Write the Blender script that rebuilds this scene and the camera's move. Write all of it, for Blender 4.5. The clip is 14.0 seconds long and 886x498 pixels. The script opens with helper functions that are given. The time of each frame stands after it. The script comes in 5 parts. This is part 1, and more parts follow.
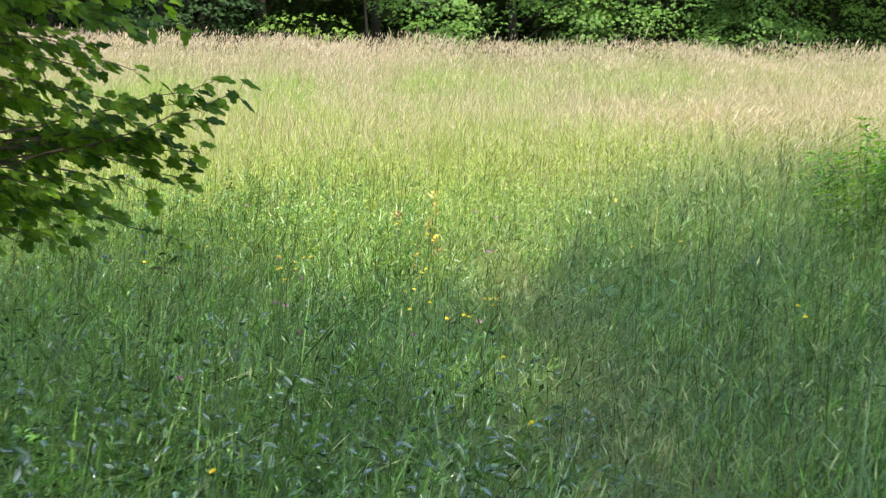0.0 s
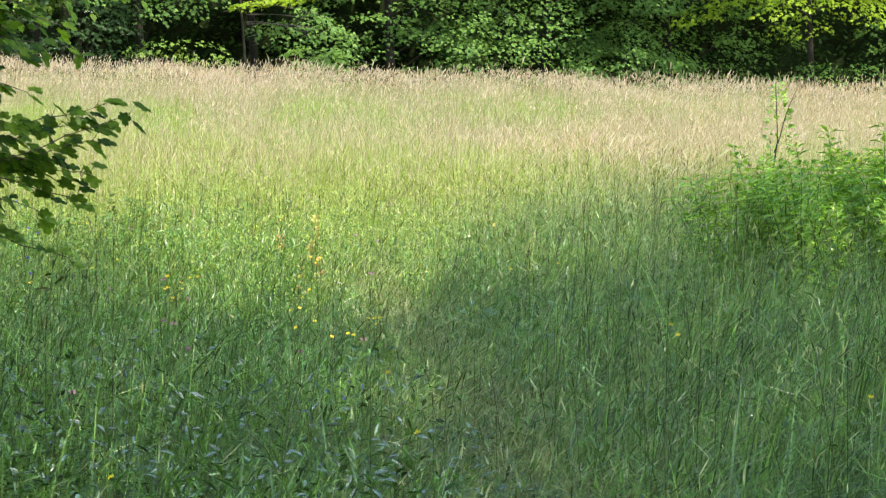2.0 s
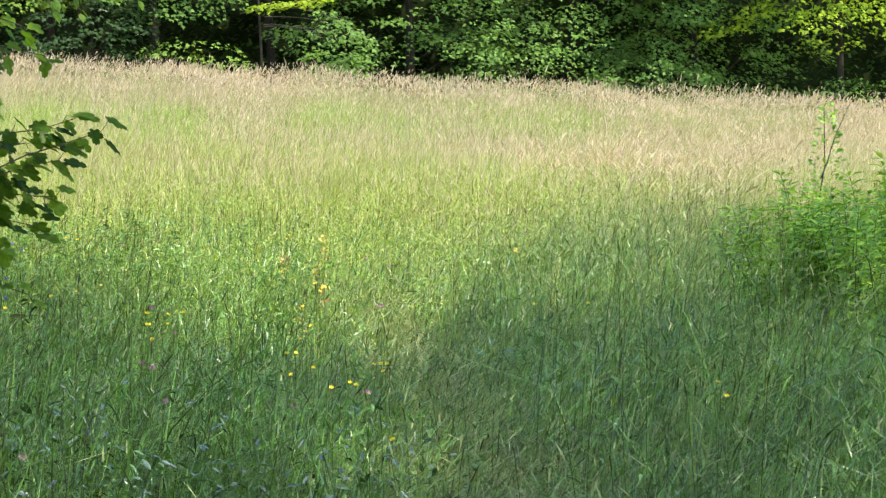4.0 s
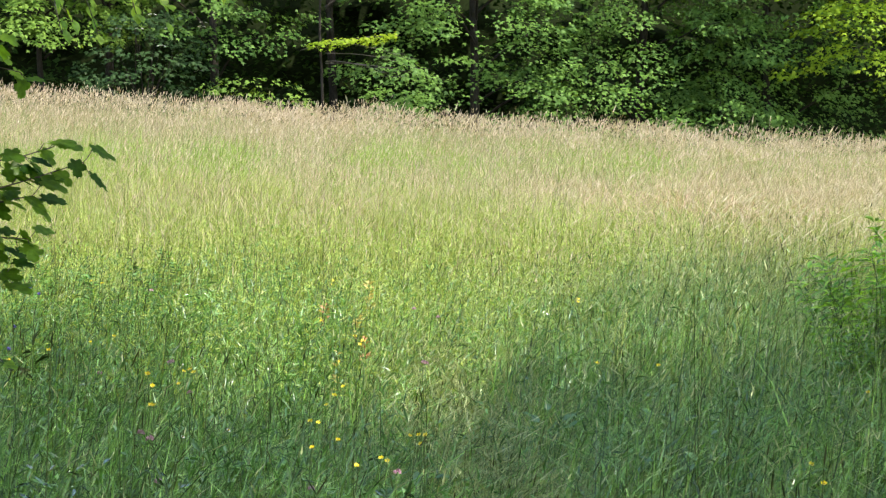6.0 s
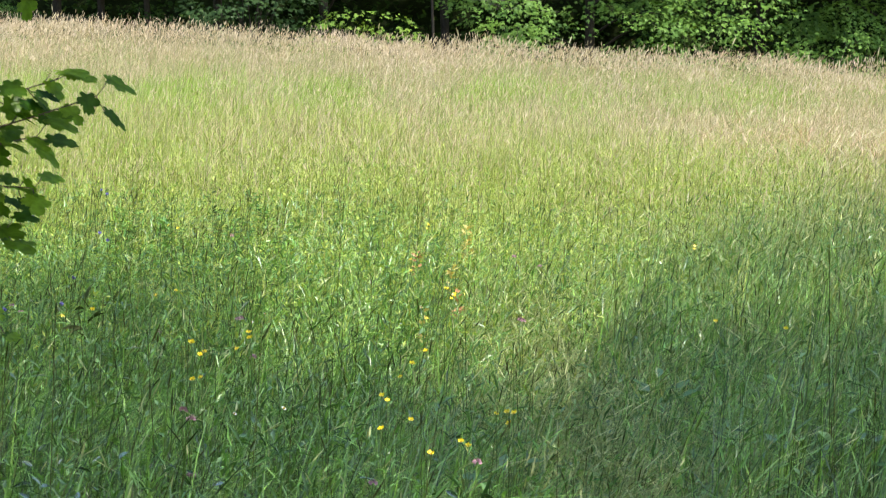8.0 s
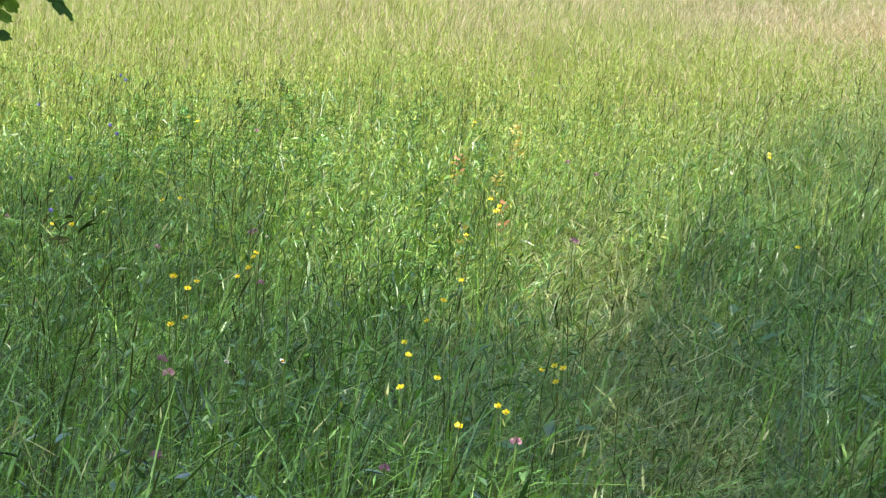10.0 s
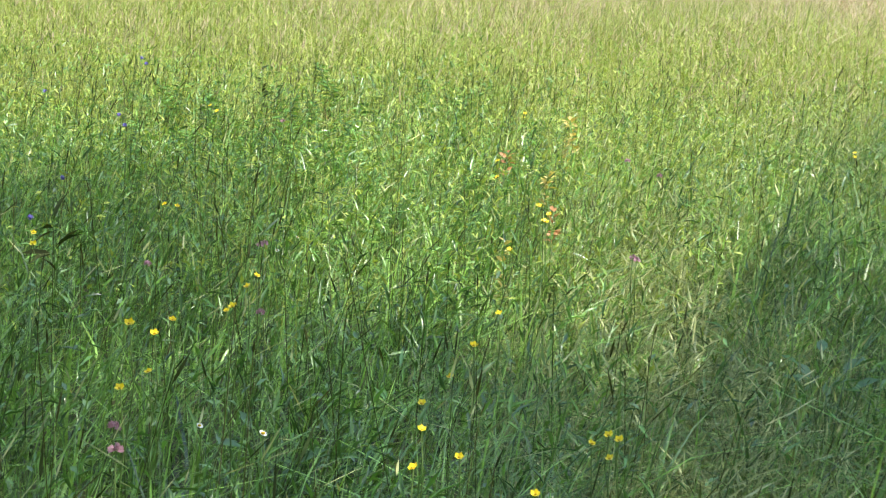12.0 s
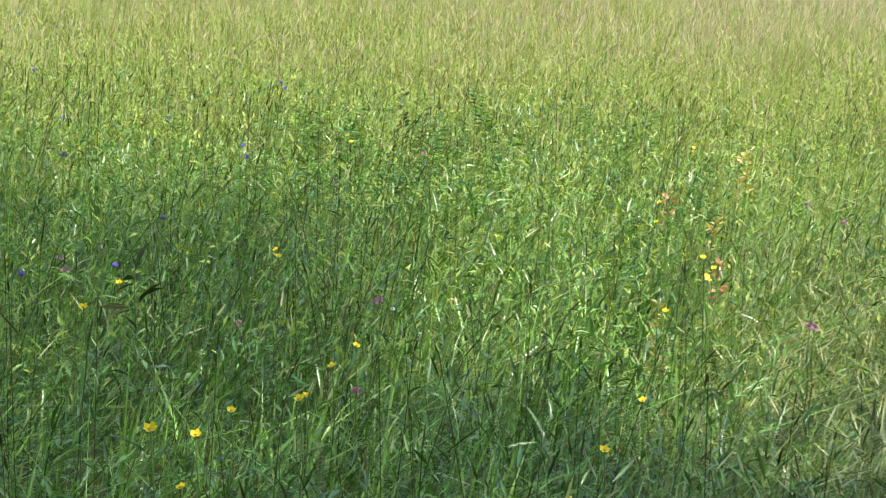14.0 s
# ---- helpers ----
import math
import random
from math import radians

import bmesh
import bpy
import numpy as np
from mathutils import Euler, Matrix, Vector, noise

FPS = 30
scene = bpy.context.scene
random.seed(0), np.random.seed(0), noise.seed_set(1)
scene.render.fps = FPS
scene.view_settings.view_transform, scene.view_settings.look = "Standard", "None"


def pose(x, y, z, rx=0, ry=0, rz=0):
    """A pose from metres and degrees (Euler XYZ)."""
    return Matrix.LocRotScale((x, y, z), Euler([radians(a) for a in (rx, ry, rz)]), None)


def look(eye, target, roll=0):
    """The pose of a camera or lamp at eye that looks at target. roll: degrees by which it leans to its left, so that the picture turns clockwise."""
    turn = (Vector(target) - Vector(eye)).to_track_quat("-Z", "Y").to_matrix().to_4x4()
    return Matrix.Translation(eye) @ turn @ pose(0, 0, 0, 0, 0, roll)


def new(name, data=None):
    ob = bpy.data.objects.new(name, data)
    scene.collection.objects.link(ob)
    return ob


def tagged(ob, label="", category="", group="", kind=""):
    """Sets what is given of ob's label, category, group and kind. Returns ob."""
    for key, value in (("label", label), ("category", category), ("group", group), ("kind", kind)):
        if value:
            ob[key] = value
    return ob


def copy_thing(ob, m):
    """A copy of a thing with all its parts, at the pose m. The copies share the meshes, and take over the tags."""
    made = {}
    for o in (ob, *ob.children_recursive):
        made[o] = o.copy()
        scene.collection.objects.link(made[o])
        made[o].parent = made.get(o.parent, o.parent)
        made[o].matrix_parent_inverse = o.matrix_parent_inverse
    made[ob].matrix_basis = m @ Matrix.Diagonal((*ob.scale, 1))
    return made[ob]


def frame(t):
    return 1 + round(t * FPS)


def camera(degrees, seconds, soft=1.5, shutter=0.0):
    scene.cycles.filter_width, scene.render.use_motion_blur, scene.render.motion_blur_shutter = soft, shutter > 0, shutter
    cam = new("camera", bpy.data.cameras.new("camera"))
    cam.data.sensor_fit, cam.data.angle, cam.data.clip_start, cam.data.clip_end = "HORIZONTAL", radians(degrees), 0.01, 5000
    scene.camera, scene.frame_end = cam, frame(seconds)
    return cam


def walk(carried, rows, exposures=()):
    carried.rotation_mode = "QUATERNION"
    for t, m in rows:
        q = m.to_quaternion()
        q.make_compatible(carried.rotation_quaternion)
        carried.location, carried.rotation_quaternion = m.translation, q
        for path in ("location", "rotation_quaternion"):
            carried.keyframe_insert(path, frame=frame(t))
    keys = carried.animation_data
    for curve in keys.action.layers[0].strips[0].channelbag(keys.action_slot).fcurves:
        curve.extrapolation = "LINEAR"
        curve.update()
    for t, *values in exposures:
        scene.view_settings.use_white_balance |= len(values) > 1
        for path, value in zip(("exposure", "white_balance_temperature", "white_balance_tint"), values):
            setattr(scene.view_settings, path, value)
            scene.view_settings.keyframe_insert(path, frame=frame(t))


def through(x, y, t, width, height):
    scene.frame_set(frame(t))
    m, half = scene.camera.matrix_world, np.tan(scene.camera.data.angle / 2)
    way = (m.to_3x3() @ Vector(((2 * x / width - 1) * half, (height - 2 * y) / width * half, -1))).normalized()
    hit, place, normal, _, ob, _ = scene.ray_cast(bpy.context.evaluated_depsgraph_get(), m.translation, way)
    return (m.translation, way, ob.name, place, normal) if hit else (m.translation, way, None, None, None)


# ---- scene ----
# ---- camera ----
cam = camera(24.0, 14.0, soft=1.25, shutter=0.3)


def carried_pose(x, y, z, yaw, pitch, roll):
    """Eye in metres; yaw to the left of +y, pitch up and roll in degrees."""
    a, p = radians(yaw), radians(pitch)
    ahead = Vector((-math.sin(a) * math.cos(p), math.cos(a) * math.cos(p), math.sin(p)))
    return look((x, y, z), Vector((x, y, z)) + ahead, roll)


# seconds, eye x y z, yaw, pitch, roll
PATH = [
    (0.0, -0.111, -0.263, 1.500, -2.025, -4.974, -1.938),
    (0.2, -0.190, -0.838, 1.504, -2.478, -4.558, -2.068),
    (0.5, -0.223, -1.358, 1.507, -3.051, -4.047, -2.049),
    (1.0, -0.214, -1.081, 1.512, -4.465, -3.875, -2.272),
    (1.5, -0.183, -0.794, 1.506, -5.235, -3.722, -2.120),
    (2.0, -0.167, -0.526, 1.487, -5.486, -4.298, -1.453),
    (2.2, -0.174, -0.422, 1.492, -5.633, -4.539, -1.441),
    (4.3, -0.036, 0.789, 1.543, -4.487, -3.927, 0.237),
    (4.5, -0.027, 0.909, 1.530, -4.063, -3.591, 0.422),
    (5.0, -0.000, 1.200, 1.550, -3.793, -2.967, 0.167),
    (5.5, 0.080, 1.484, 1.524, -3.455, -3.069, 0.383),
    (6.0, 0.110, 1.778, 1.502, -3.195, -3.007, 0.256),
    (6.5, 0.139, 2.034, 1.507, -2.164, -3.331, -0.041),
    (7.0, 0.183, 2.303, 1.523, -0.967, -3.854, 0.168),
    (7.5, 0.197, 2.576, 1.509, -0.366, -4.149, 0.073),
    (8.0, 0.249, 2.843, 1.484, 0.032, -4.789, 0.025),
    (8.5, 0.275, 3.108, 1.471, 0.145, -5.908, -0.023),
    (8.7, 0.272, 3.229, 1.471, 0.092, -6.062, -0.351),
    (10.8, 0.303, 4.425, 1.488, 2.077, -8.778, 1.888),
    (11.0, 0.307, 4.528, 1.483, 2.105, -8.755, 1.830),
    (11.5, 0.284, 4.811, 1.473, 2.130, -8.590, 1.176),
    (12.0, 0.319, 5.092, 1.457, 3.061, -8.628, 1.448),
    (12.5, 0.344, 5.354, 1.439, 4.000, -8.387, 1.542),
    (13.0, 0.366, 5.601, 1.428, 4.921, -8.043, 1.272),
    (13.5, 0.382, 5.840, 1.437, 6.813, -8.038, 1.864),
    (14.0, 0.365, 6.072, 1.417, 8.065, -8.113, 1.656),
]
walk(cam, [(row[0], carried_pose(*row[1:])) for row in PATH], [(0.0, 2.46, 7000, 13), (2.2, 2.46, 7000, 13), (4.5, 2.44, 7000, 13), (5.0, 2.34, 7000, 13), (6.0, 2.31, 7000, 13), (11.0, 2.30, 7000, 13), (12.5, 2.30, 7000, 13), (13.5, 2.16, 7000, 13), (14.0, 2.12, 7000, 13)])
# ---- path ends ----

# ---- light ----
SUN_AZ, SUN_EL = radians(125), radians(52)   # from +y clockwise: high, right of the way and behind
world = bpy.data.worlds.new("world")
world.use_nodes = True
scene.world = world
sky = world.node_tree.nodes.new("ShaderNodeTexSky")
sky.sky_type, sky.sun_disc = "NISHITA", False
sky.sun_elevation, sky.sun_rotation = SUN_EL, SUN_AZ
background = world.node_tree.nodes["Background"]
background.inputs["Strength"].default_value = 0.15
world.node_tree.links.new(sky.outputs[0], background.inputs["Color"])
sun = new("sun", bpy.data.lights.new("sun", "SUN"))
sun.data.energy, sun.data.angle, sun.data.color = 1.75, radians(0.53), (1.0, 0.97, 0.92)
to_sun = Vector((math.sin(SUN_AZ) * math.cos(SUN_EL), math.cos(SUN_AZ) * math.cos(SUN_EL), math.sin(SUN_EL)))
sun.matrix_world = look(to_sun * 50, (0, 0, 0))

rng = np.random.default_rng(7)
rnd = random.Random(11)


# ---- materials ----
def leaf_material(name, low, high, through=0.35, gloss=0.06, rough=0.45, patch=None, patch_size=1.0, per_object=False, share=1.0):
    """Foliage: colour varies from piece to piece between low and high and, in patches, towards patch; light passes through."""
    m = bpy.data.materials.new(name)
    m.use_nodes = True
    nt = m.node_tree
    nt.nodes.clear()
    n, link = nt.nodes.new, nt.links.new
    out, add1, add2 = n("ShaderNodeOutputMaterial"), n("ShaderNodeMixShader"), n("ShaderNodeMixShader")
    dif, tra, glo = n("ShaderNodeBsdfDiffuse"), n("ShaderNodeBsdfTranslucent"), n("ShaderNodeBsdfGlossy")
    mix = n("ShaderNodeMix")
    mix.data_type = "RGBA"
    mix.inputs[6].default_value, mix.inputs[7].default_value = (*low, 1), (*high, 1)
    if per_object:
        link(n("ShaderNodeObjectInfo").outputs["Random"], mix.inputs[0])
    else:
        link(n("ShaderNodeNewGeometry").outputs["Random Per Island"], mix.inputs[0])
    colour = mix.outputs[2]
    pos = n("ShaderNodeNewGeometry").outputs["Position"]
    if patch:
        noise_node, ramp, mix2 = n("ShaderNodeTexNoise"), n("ShaderNodeMapRange"), n("ShaderNodeMix")
        mix2.data_type = "RGBA"
        noise_node.inputs["Scale"].default_value, noise_node.inputs["Detail"].default_value = 1 / patch_size, 3
        ramp.inputs[1].default_value, ramp.inputs[2].default_value = 0.4, 0.65
        ramp.inputs[4].default_value = share
        link(pos, noise_node.inputs["Vector"])
        link(noise_node.outputs["Fac"], ramp.inputs[0])
        link(ramp.outputs[0], mix2.inputs[0])
        link(colour, mix2.inputs[6])
        mix2.inputs[7].default_value = (*patch, 1)
        colour = mix2.outputs[2]
    grain, gmix = n("ShaderNodeTexNoise"), n("ShaderNodeMix")
    gmix.data_type, gmix.blend_type = "RGBA", "MULTIPLY"
    grain.inputs["Scale"].default_value, grain.inputs["Detail"].default_value = 45, 2
    link(pos, grain.inputs["Vector"])
    shade = n("ShaderNodeMapRange")
    shade.inputs[1].default_value, shade.inputs[2].default_value = 0.3, 0.7
    shade.inputs[3].default_value, shade.inputs[4].default_value = 0.72, 1.2
    link(grain.outputs["Fac"], shade.inputs[0])
    gmix.inputs[0].default_value = 1
    link(colour, gmix.inputs[6])
    link(shade.outputs[0], gmix.inputs[7])
    colour = gmix.outputs[2]
    bright = n("ShaderNodeMix")
    bright.data_type, bright.blend_type = "RGBA", "MULTIPLY"
    bright.inputs[0].default_value = 1
    bright.inputs[7].default_value = (1.25, 1.2, 0.55, 1)
    link(colour, bright.inputs[6])
    link(colour, dif.inputs["Color"])
    link(bright.outputs[2], tra.inputs["Color"])
    glo.inputs["Roughness"].default_value = rough
    glo.inputs["Color"].default_value = (0.93, 1.0, 0.90, 1)
    add1.inputs[0].default_value = through
    link(dif.outputs[0], add1.inputs[1])
    link(tra.outputs[0], add1.inputs[2])
    add2.inputs[0].default_value = gloss
    link(add1.outputs[0], add2.inputs[1])
    link(glo.outputs[0], add2.inputs[2])
    link(add2.outputs[0], out.inputs["Surface"])
    return m


def rough_material(name, low, high, scale=6.0, rough=0.9, bump=0.4, stretch=(1, 1, 1), sheen=0.25):
    """Bark, soil, stalks and petals: two scales of noise between low and high, with relief."""
    m = bpy.data.materials.new(name)
    m.use_nodes = True
    nt = m.node_tree
    n, link = nt.nodes.new, nt.links.new
    bsdf = nt.nodes["Principled BSDF"]
    coord, mapping = n("ShaderNodeNewGeometry"), n("ShaderNodeMapping")
    mapping.inputs["Scale"].default_value = stretch
    link(coord.outputs["Position"], mapping.inputs["Vector"])
    coarse, fine, mix = n("ShaderNodeTexNoise"), n("ShaderNodeTexNoise"), n("ShaderNodeMix")
    mix.data_type = "RGBA"
    coarse.inputs["Scale"].default_value, fine.inputs["Scale"].default_value = scale, scale * 9
    coarse.inputs["Detail"].default_value, fine.inputs["Detail"].default_value = 4, 6
    both = n("ShaderNodeMath")
    both.operation = "MULTIPLY_ADD"
    both.inputs[1].default_value, both.inputs[2].default_value = 0.5, 0.0
    total = n("ShaderNodeMath")
    link(mapping.outputs[0], coarse.inputs["Vector"])
    link(mapping.outputs[0], fine.inputs["Vector"])
    link(fine.outputs["Fac"], both.inputs[0])
    link(both.outputs[0], total.inputs[0])
    half = n("ShaderNodeMath")
    half.operation = "MULTIPLY"
    half.inputs[1].default_value = 0.5
    link(coarse.outputs["Fac"], half.inputs[0])
    link(half.outputs[0], total.inputs[1])
    ramp = n("ShaderNodeMapRange")
    ramp.inputs[1].default_value, ramp.inputs[2].default_value = 0.32, 0.68
    link(total.outputs[0], ramp.inputs[0])
    link(ramp.outputs[0], mix.inputs[0])
    mix.inputs[6].default_value, mix.inputs[7].default_value = (*low, 1), (*high, 1)
    link(mix.outputs[2], bsdf.inputs["Base Color"])
    bsdf.inputs["Roughness"].default_value = rough
    bsdf.inputs["Specular IOR Level"].default_value = sheen
    relief = n("ShaderNodeBump")
    relief.inputs["Strength"].default_value, relief.inputs["Distance"].default_value = bump, 0.02
    link(fine.outputs["Fac"], relief.inputs["Height"])
    link(relief.outputs[0], bsdf.inputs["Normal"])
    return m


SOIL = rough_material("meadow_soil", (0.022, 0.026, 0.008), (0.07, 0.075, 0.024), 1.2)
# near-black low tone puts the shaded gaps between blades into the colour
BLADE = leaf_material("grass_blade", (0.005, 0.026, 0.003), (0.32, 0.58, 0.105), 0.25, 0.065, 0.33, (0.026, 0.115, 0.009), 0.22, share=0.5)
# lighter, yellower counterpart that the sunlit grass is coloured with
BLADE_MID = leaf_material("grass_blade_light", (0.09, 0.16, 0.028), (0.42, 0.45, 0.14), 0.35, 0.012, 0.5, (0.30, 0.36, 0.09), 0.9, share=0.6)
BLADE_FAR = leaf_material("grass_blade_yellow", (0.20, 0.19, 0.095), (0.44, 0.36, 0.225), 0.3, 0.01, 0.5, (0.18, 0.27, 0.06), 1.8, share=0.85)
THATCH = leaf_material("trodden_grass", (0.035, 0.065, 0.014), (0.52, 0.54, 0.25), 0.25, 0.02, 0.5, (0.20, 0.29, 0.07), 0.2, share=0.5)
PANICLE = leaf_material("grass_panicle", (0.06, 0.10, 0.025), (0.54, 0.56, 0.28), 0.3, 0.02, 0.5, (0.22, 0.28, 0.09), 0.4, share=0.5)
SEED = leaf_material("seed_head", (0.38, 0.305, 0.20), (0.51, 0.425, 0.31), 0.4, 0.01, 0.6, (0.47, 0.36, 0.25), 2.5, share=0.7)
GREEN_FAR = leaf_material("fresh_far_grass", (0.14, 0.22, 0.04), (0.30, 0.40, 0.09), 0.35, 0.01, 0.5, (0.20, 0.32, 0.06), 1.2, share=0.6)
PLUME = leaf_material("grass_plume", (0.27, 0.24, 0.14), (0.50, 0.45, 0.31), 0.35, 0.01, 0.6)
STRAW = leaf_material("dry_straw", (0.40, 0.24, 0.17), (0.56, 0.37, 0.27), 0.3, 0.02, 0.5)
STEM = leaf_material("dark_stem", (0.028, 0.050, 0.010), (0.08, 0.085, 0.022), 0.1, 0.015, 0.5)
BROAD = leaf_material("broad_leaf", (0.025, 0.085, 0.010), (0.15, 0.30, 0.04), 0.25, 0.09, 0.28, (0.06, 0.17, 0.014), 0.3, share=0.6)
LANCE = leaf_material("lance_leaf", (0.010, 0.055, 0.005), (0.175, 0.39, 0.065), 0.25, 0.07, 0.32, (0.05, 0.16, 0.014), 0.3, share=0.5)
MAPLE = leaf_material("maple_leaf", (0.030, 0.090, 0.008), (0.200, 0.350, 0.030), 0.5, 0.010, 0.34, per_object=True)
HAZEL = leaf_material("hazel_leaf", (0.06, 0.15, 0.014), (0.18, 0.29, 0.03), 0.5, 0.012, 0.45, per_object=True)
CROWN = leaf_material("crown_leaf", (0.058, 0.130, 0.032), (0.130, 0.235, 0.048), 0.35, 0.010, 0.5, (0.110, 0.212, 0.032), 0.8, share=0.8)
# crown leaf again, with sunlight on the sprays put into its colour
CROWN_SUNLIT = leaf_material("crown_leaf_sunlit", (0.095, 0.185, 0.030), (0.190, 0.300, 0.050), 0.4, 0.010, 0.5, (0.14, 0.25, 0.035), 0.8, share=0.6)
# yellow-green leaf, brightened to carry the glow of backlit foliage
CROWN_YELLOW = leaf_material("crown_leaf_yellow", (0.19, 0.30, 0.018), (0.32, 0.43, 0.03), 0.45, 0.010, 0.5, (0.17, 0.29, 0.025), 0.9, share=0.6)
# crown leaf again, with the shade inside the wood put into its colour
CROWN_SHADED = leaf_material("crown_leaf_shaded", (0.018, 0.044, 0.012), (0.045, 0.090, 0.02), 0.2, 0.004, 0.5, (0.028, 0.060, 0.014), 2.0)
# muted elder green, darkened further for the shade on the shrub
ELDER_SHADED = leaf_material("elder_leaf_shaded", (0.022, 0.048, 0.018), (0.048, 0.092, 0.030), 0.3, 0.008, 0.5, (0.034, 0.072, 0.022), 1.0, share=0.6)
NETTLE = leaf_material("herb_leaf", (0.085, 0.24, 0.020), (0.36, 0.58, 0.065), 0.38, 0.04, 0.36, (0.20, 0.40, 0.030), 0.4, share=0.5)
# bark colour set below its own tone to carry the wood's shade
BARK = rough_material("bark", (0.014, 0.012, 0.009), (0.040, 0.034, 0.025), 5, 0.9, 0.8, (1, 1, 0.25), sheen=0.08)
BARK_PALE = rough_material("bark_pale", (0.035, 0.032, 0.024), (0.10, 0.088, 0.065), 6, 0.85, 0.6, (1, 1, 0.3))
TWIG = rough_material("twig", (0.04, 0.032, 0.02), (0.10, 0.075, 0.045), 20, 0.7, 0.3)
GREEN_STALK = rough_material("green_stalk", (0.06, 0.12, 0.02), (0.12, 0.19, 0.045), 30, 0.6, 0.1)
YELLOW_PETAL = rough_material("yellow_petal", (0.66, 0.50, 0.01), (0.80, 0.64, 0.03), 40, 0.3, 0.05)
YELLOW_EYE = rough_material("flower_eye", (0.45, 0.30, 0.01), (0.65, 0.42, 0.02), 60, 0.6, 0.3)
PINK_PETAL = rough_material("pink_petal", (0.40, 0.18, 0.23), (0.56, 0.34, 0.39), 60, 0.6, 0.3)
BLUE_PETAL = rough_material("violet_petal", (0.10, 0.09, 0.30), (0.19, 0.17, 0.44), 60, 0.5, 0.2)
WHITE_PETAL = rough_material("white_petal", (0.55, 0.55, 0.52), (0.70, 0.70, 0.66), 60, 0.5, 0.1)
CREAM_PETAL = rough_material("cream_petal", (0.30, 0.31, 0.21), (0.42, 0.42, 0.30), 60, 0.6, 0.1)
PALE_LEAF = leaf_material("withered_leaf", (0.48, 0.39, 0.10), (0.64, 0.50, 0.19), 0.3, 0.04, 0.5)
RUST_LEAF = leaf_material("rust_leaf", (0.36, 0.16, 0.06), (0.52, 0.26, 0.11), 0.2, 0.04, 0.5)


# ---- helpers of this place ----
def mesh_np(name, verts, quads=(), tris=()):
    """A mesh from arrays of vertices, quads and triangles."""
    me = bpy.data.meshes.new(name)
    verts = np.asarray(verts, np.float32)
    quads, tris = np.asarray(quads, np.int32).reshape(-1, 4), np.asarray(tris, np.int32).reshape(-1, 3)
    me.vertices.add(len(verts))
    me.vertices.foreach_set("co", verts.ravel())
    me.loops.add(quads.size + tris.size)
    me.loops.foreach_set("vertex_index", np.concatenate([quads.ravel(), tris.ravel()]))
    me.polygons.add(len(quads) + len(tris))
    starts = np.concatenate([np.arange(len(quads)) * 4, quads.size + np.arange(len(tris)) * 3]).astype(np.int32)
    me.polygons.foreach_set("loop_start", starts)
    me.update(calc_edges=True)
    me.validate()
    return me


def solid(name, me, material, parent=None, label=""):
    """One mesh object, under parent where it is a part."""
    if not me.materials:
        me.materials.append(material)
    ob = new(name, me)
    if parent:
        ob.parent = parent
    return tagged(ob, label)


def thing(name, place, label, category, group="", kind=""):
    ob = new(name)
    ob.matrix_world = Matrix.Translation(place)
    ob.empty_display_size = 0.1
    return tagged(ob, label, category, group, kind)


def tube(points, radii, sides=6):
    """Vertices, quads and triangles of a tapering tube along points, closed at its end."""
    pts = np.asarray(points, float)
    way = np.gradient(pts, axis=0)
    way /= np.linalg.norm(way, axis=1)[:, None] + 1e-9
    ref = np.where(np.abs(way[:, 2:3]) > 0.9, [[1.0, 0, 0]], [[0, 0, 1.0]])
    a = np.cross(way, ref)
    a /= np.linalg.norm(a, axis=1)[:, None] + 1e-9
    b = np.cross(way, a)
    t = np.arange(sides) / sides * 2 * math.pi
    r = np.asarray(radii, float)[:, None, None]
    rings = pts[:, None] + r * (a[:, None] * np.cos(t)[None, :, None] + b[:, None] * np.sin(t)[None, :, None])
    n = len(pts)
    quads = [(i * sides + j, i * sides + (j + 1) % sides, (i + 1) * sides + (j + 1) % sides, (i + 1) * sides + j)
             for i in range(n - 1) for j in range(sides)]
    last = n * sides
    tris = [((n - 1) * sides + j, (n - 1) * sides + (j + 1) % sides, last) for j in range(sides)]
    return np.concatenate([rings.reshape(-1, 3), pts[-1:]]), np.array(quads), np.array(tris)


def joined(pieces):
    """Several (vertices, quads, triangles) as one."""
    v, q, t, k = [], [], [], 0
    for a, b, c in pieces:
        v.append(a)
        q.append(np.asarray(b, int).reshape(-1, 4) + k)
        t.append(np.asarray(c, int).reshape(-1, 3) + k)
        k += len(a)
    return np.concatenate(v), np.concatenate(q), np.concatenate(t)


def curve(a, b, sag=0.0, n=9, wobble=0.0, r=rnd):
    """Points from a to b, bowed by sag upwards in the middle, a little crooked."""
    a, b = np.array(a, float), np.array(b, float)
    s = np.linspace(0, 1, n)[:, None]
    pts = a + (b - a) * s + np.array([0, 0, 1.0]) * sag * 4 * s * (1 - s)
    for i in range(1, n - 1):
        pts[i] += [r.uniform(-wobble, wobble) for _ in range(3)]
    return pts


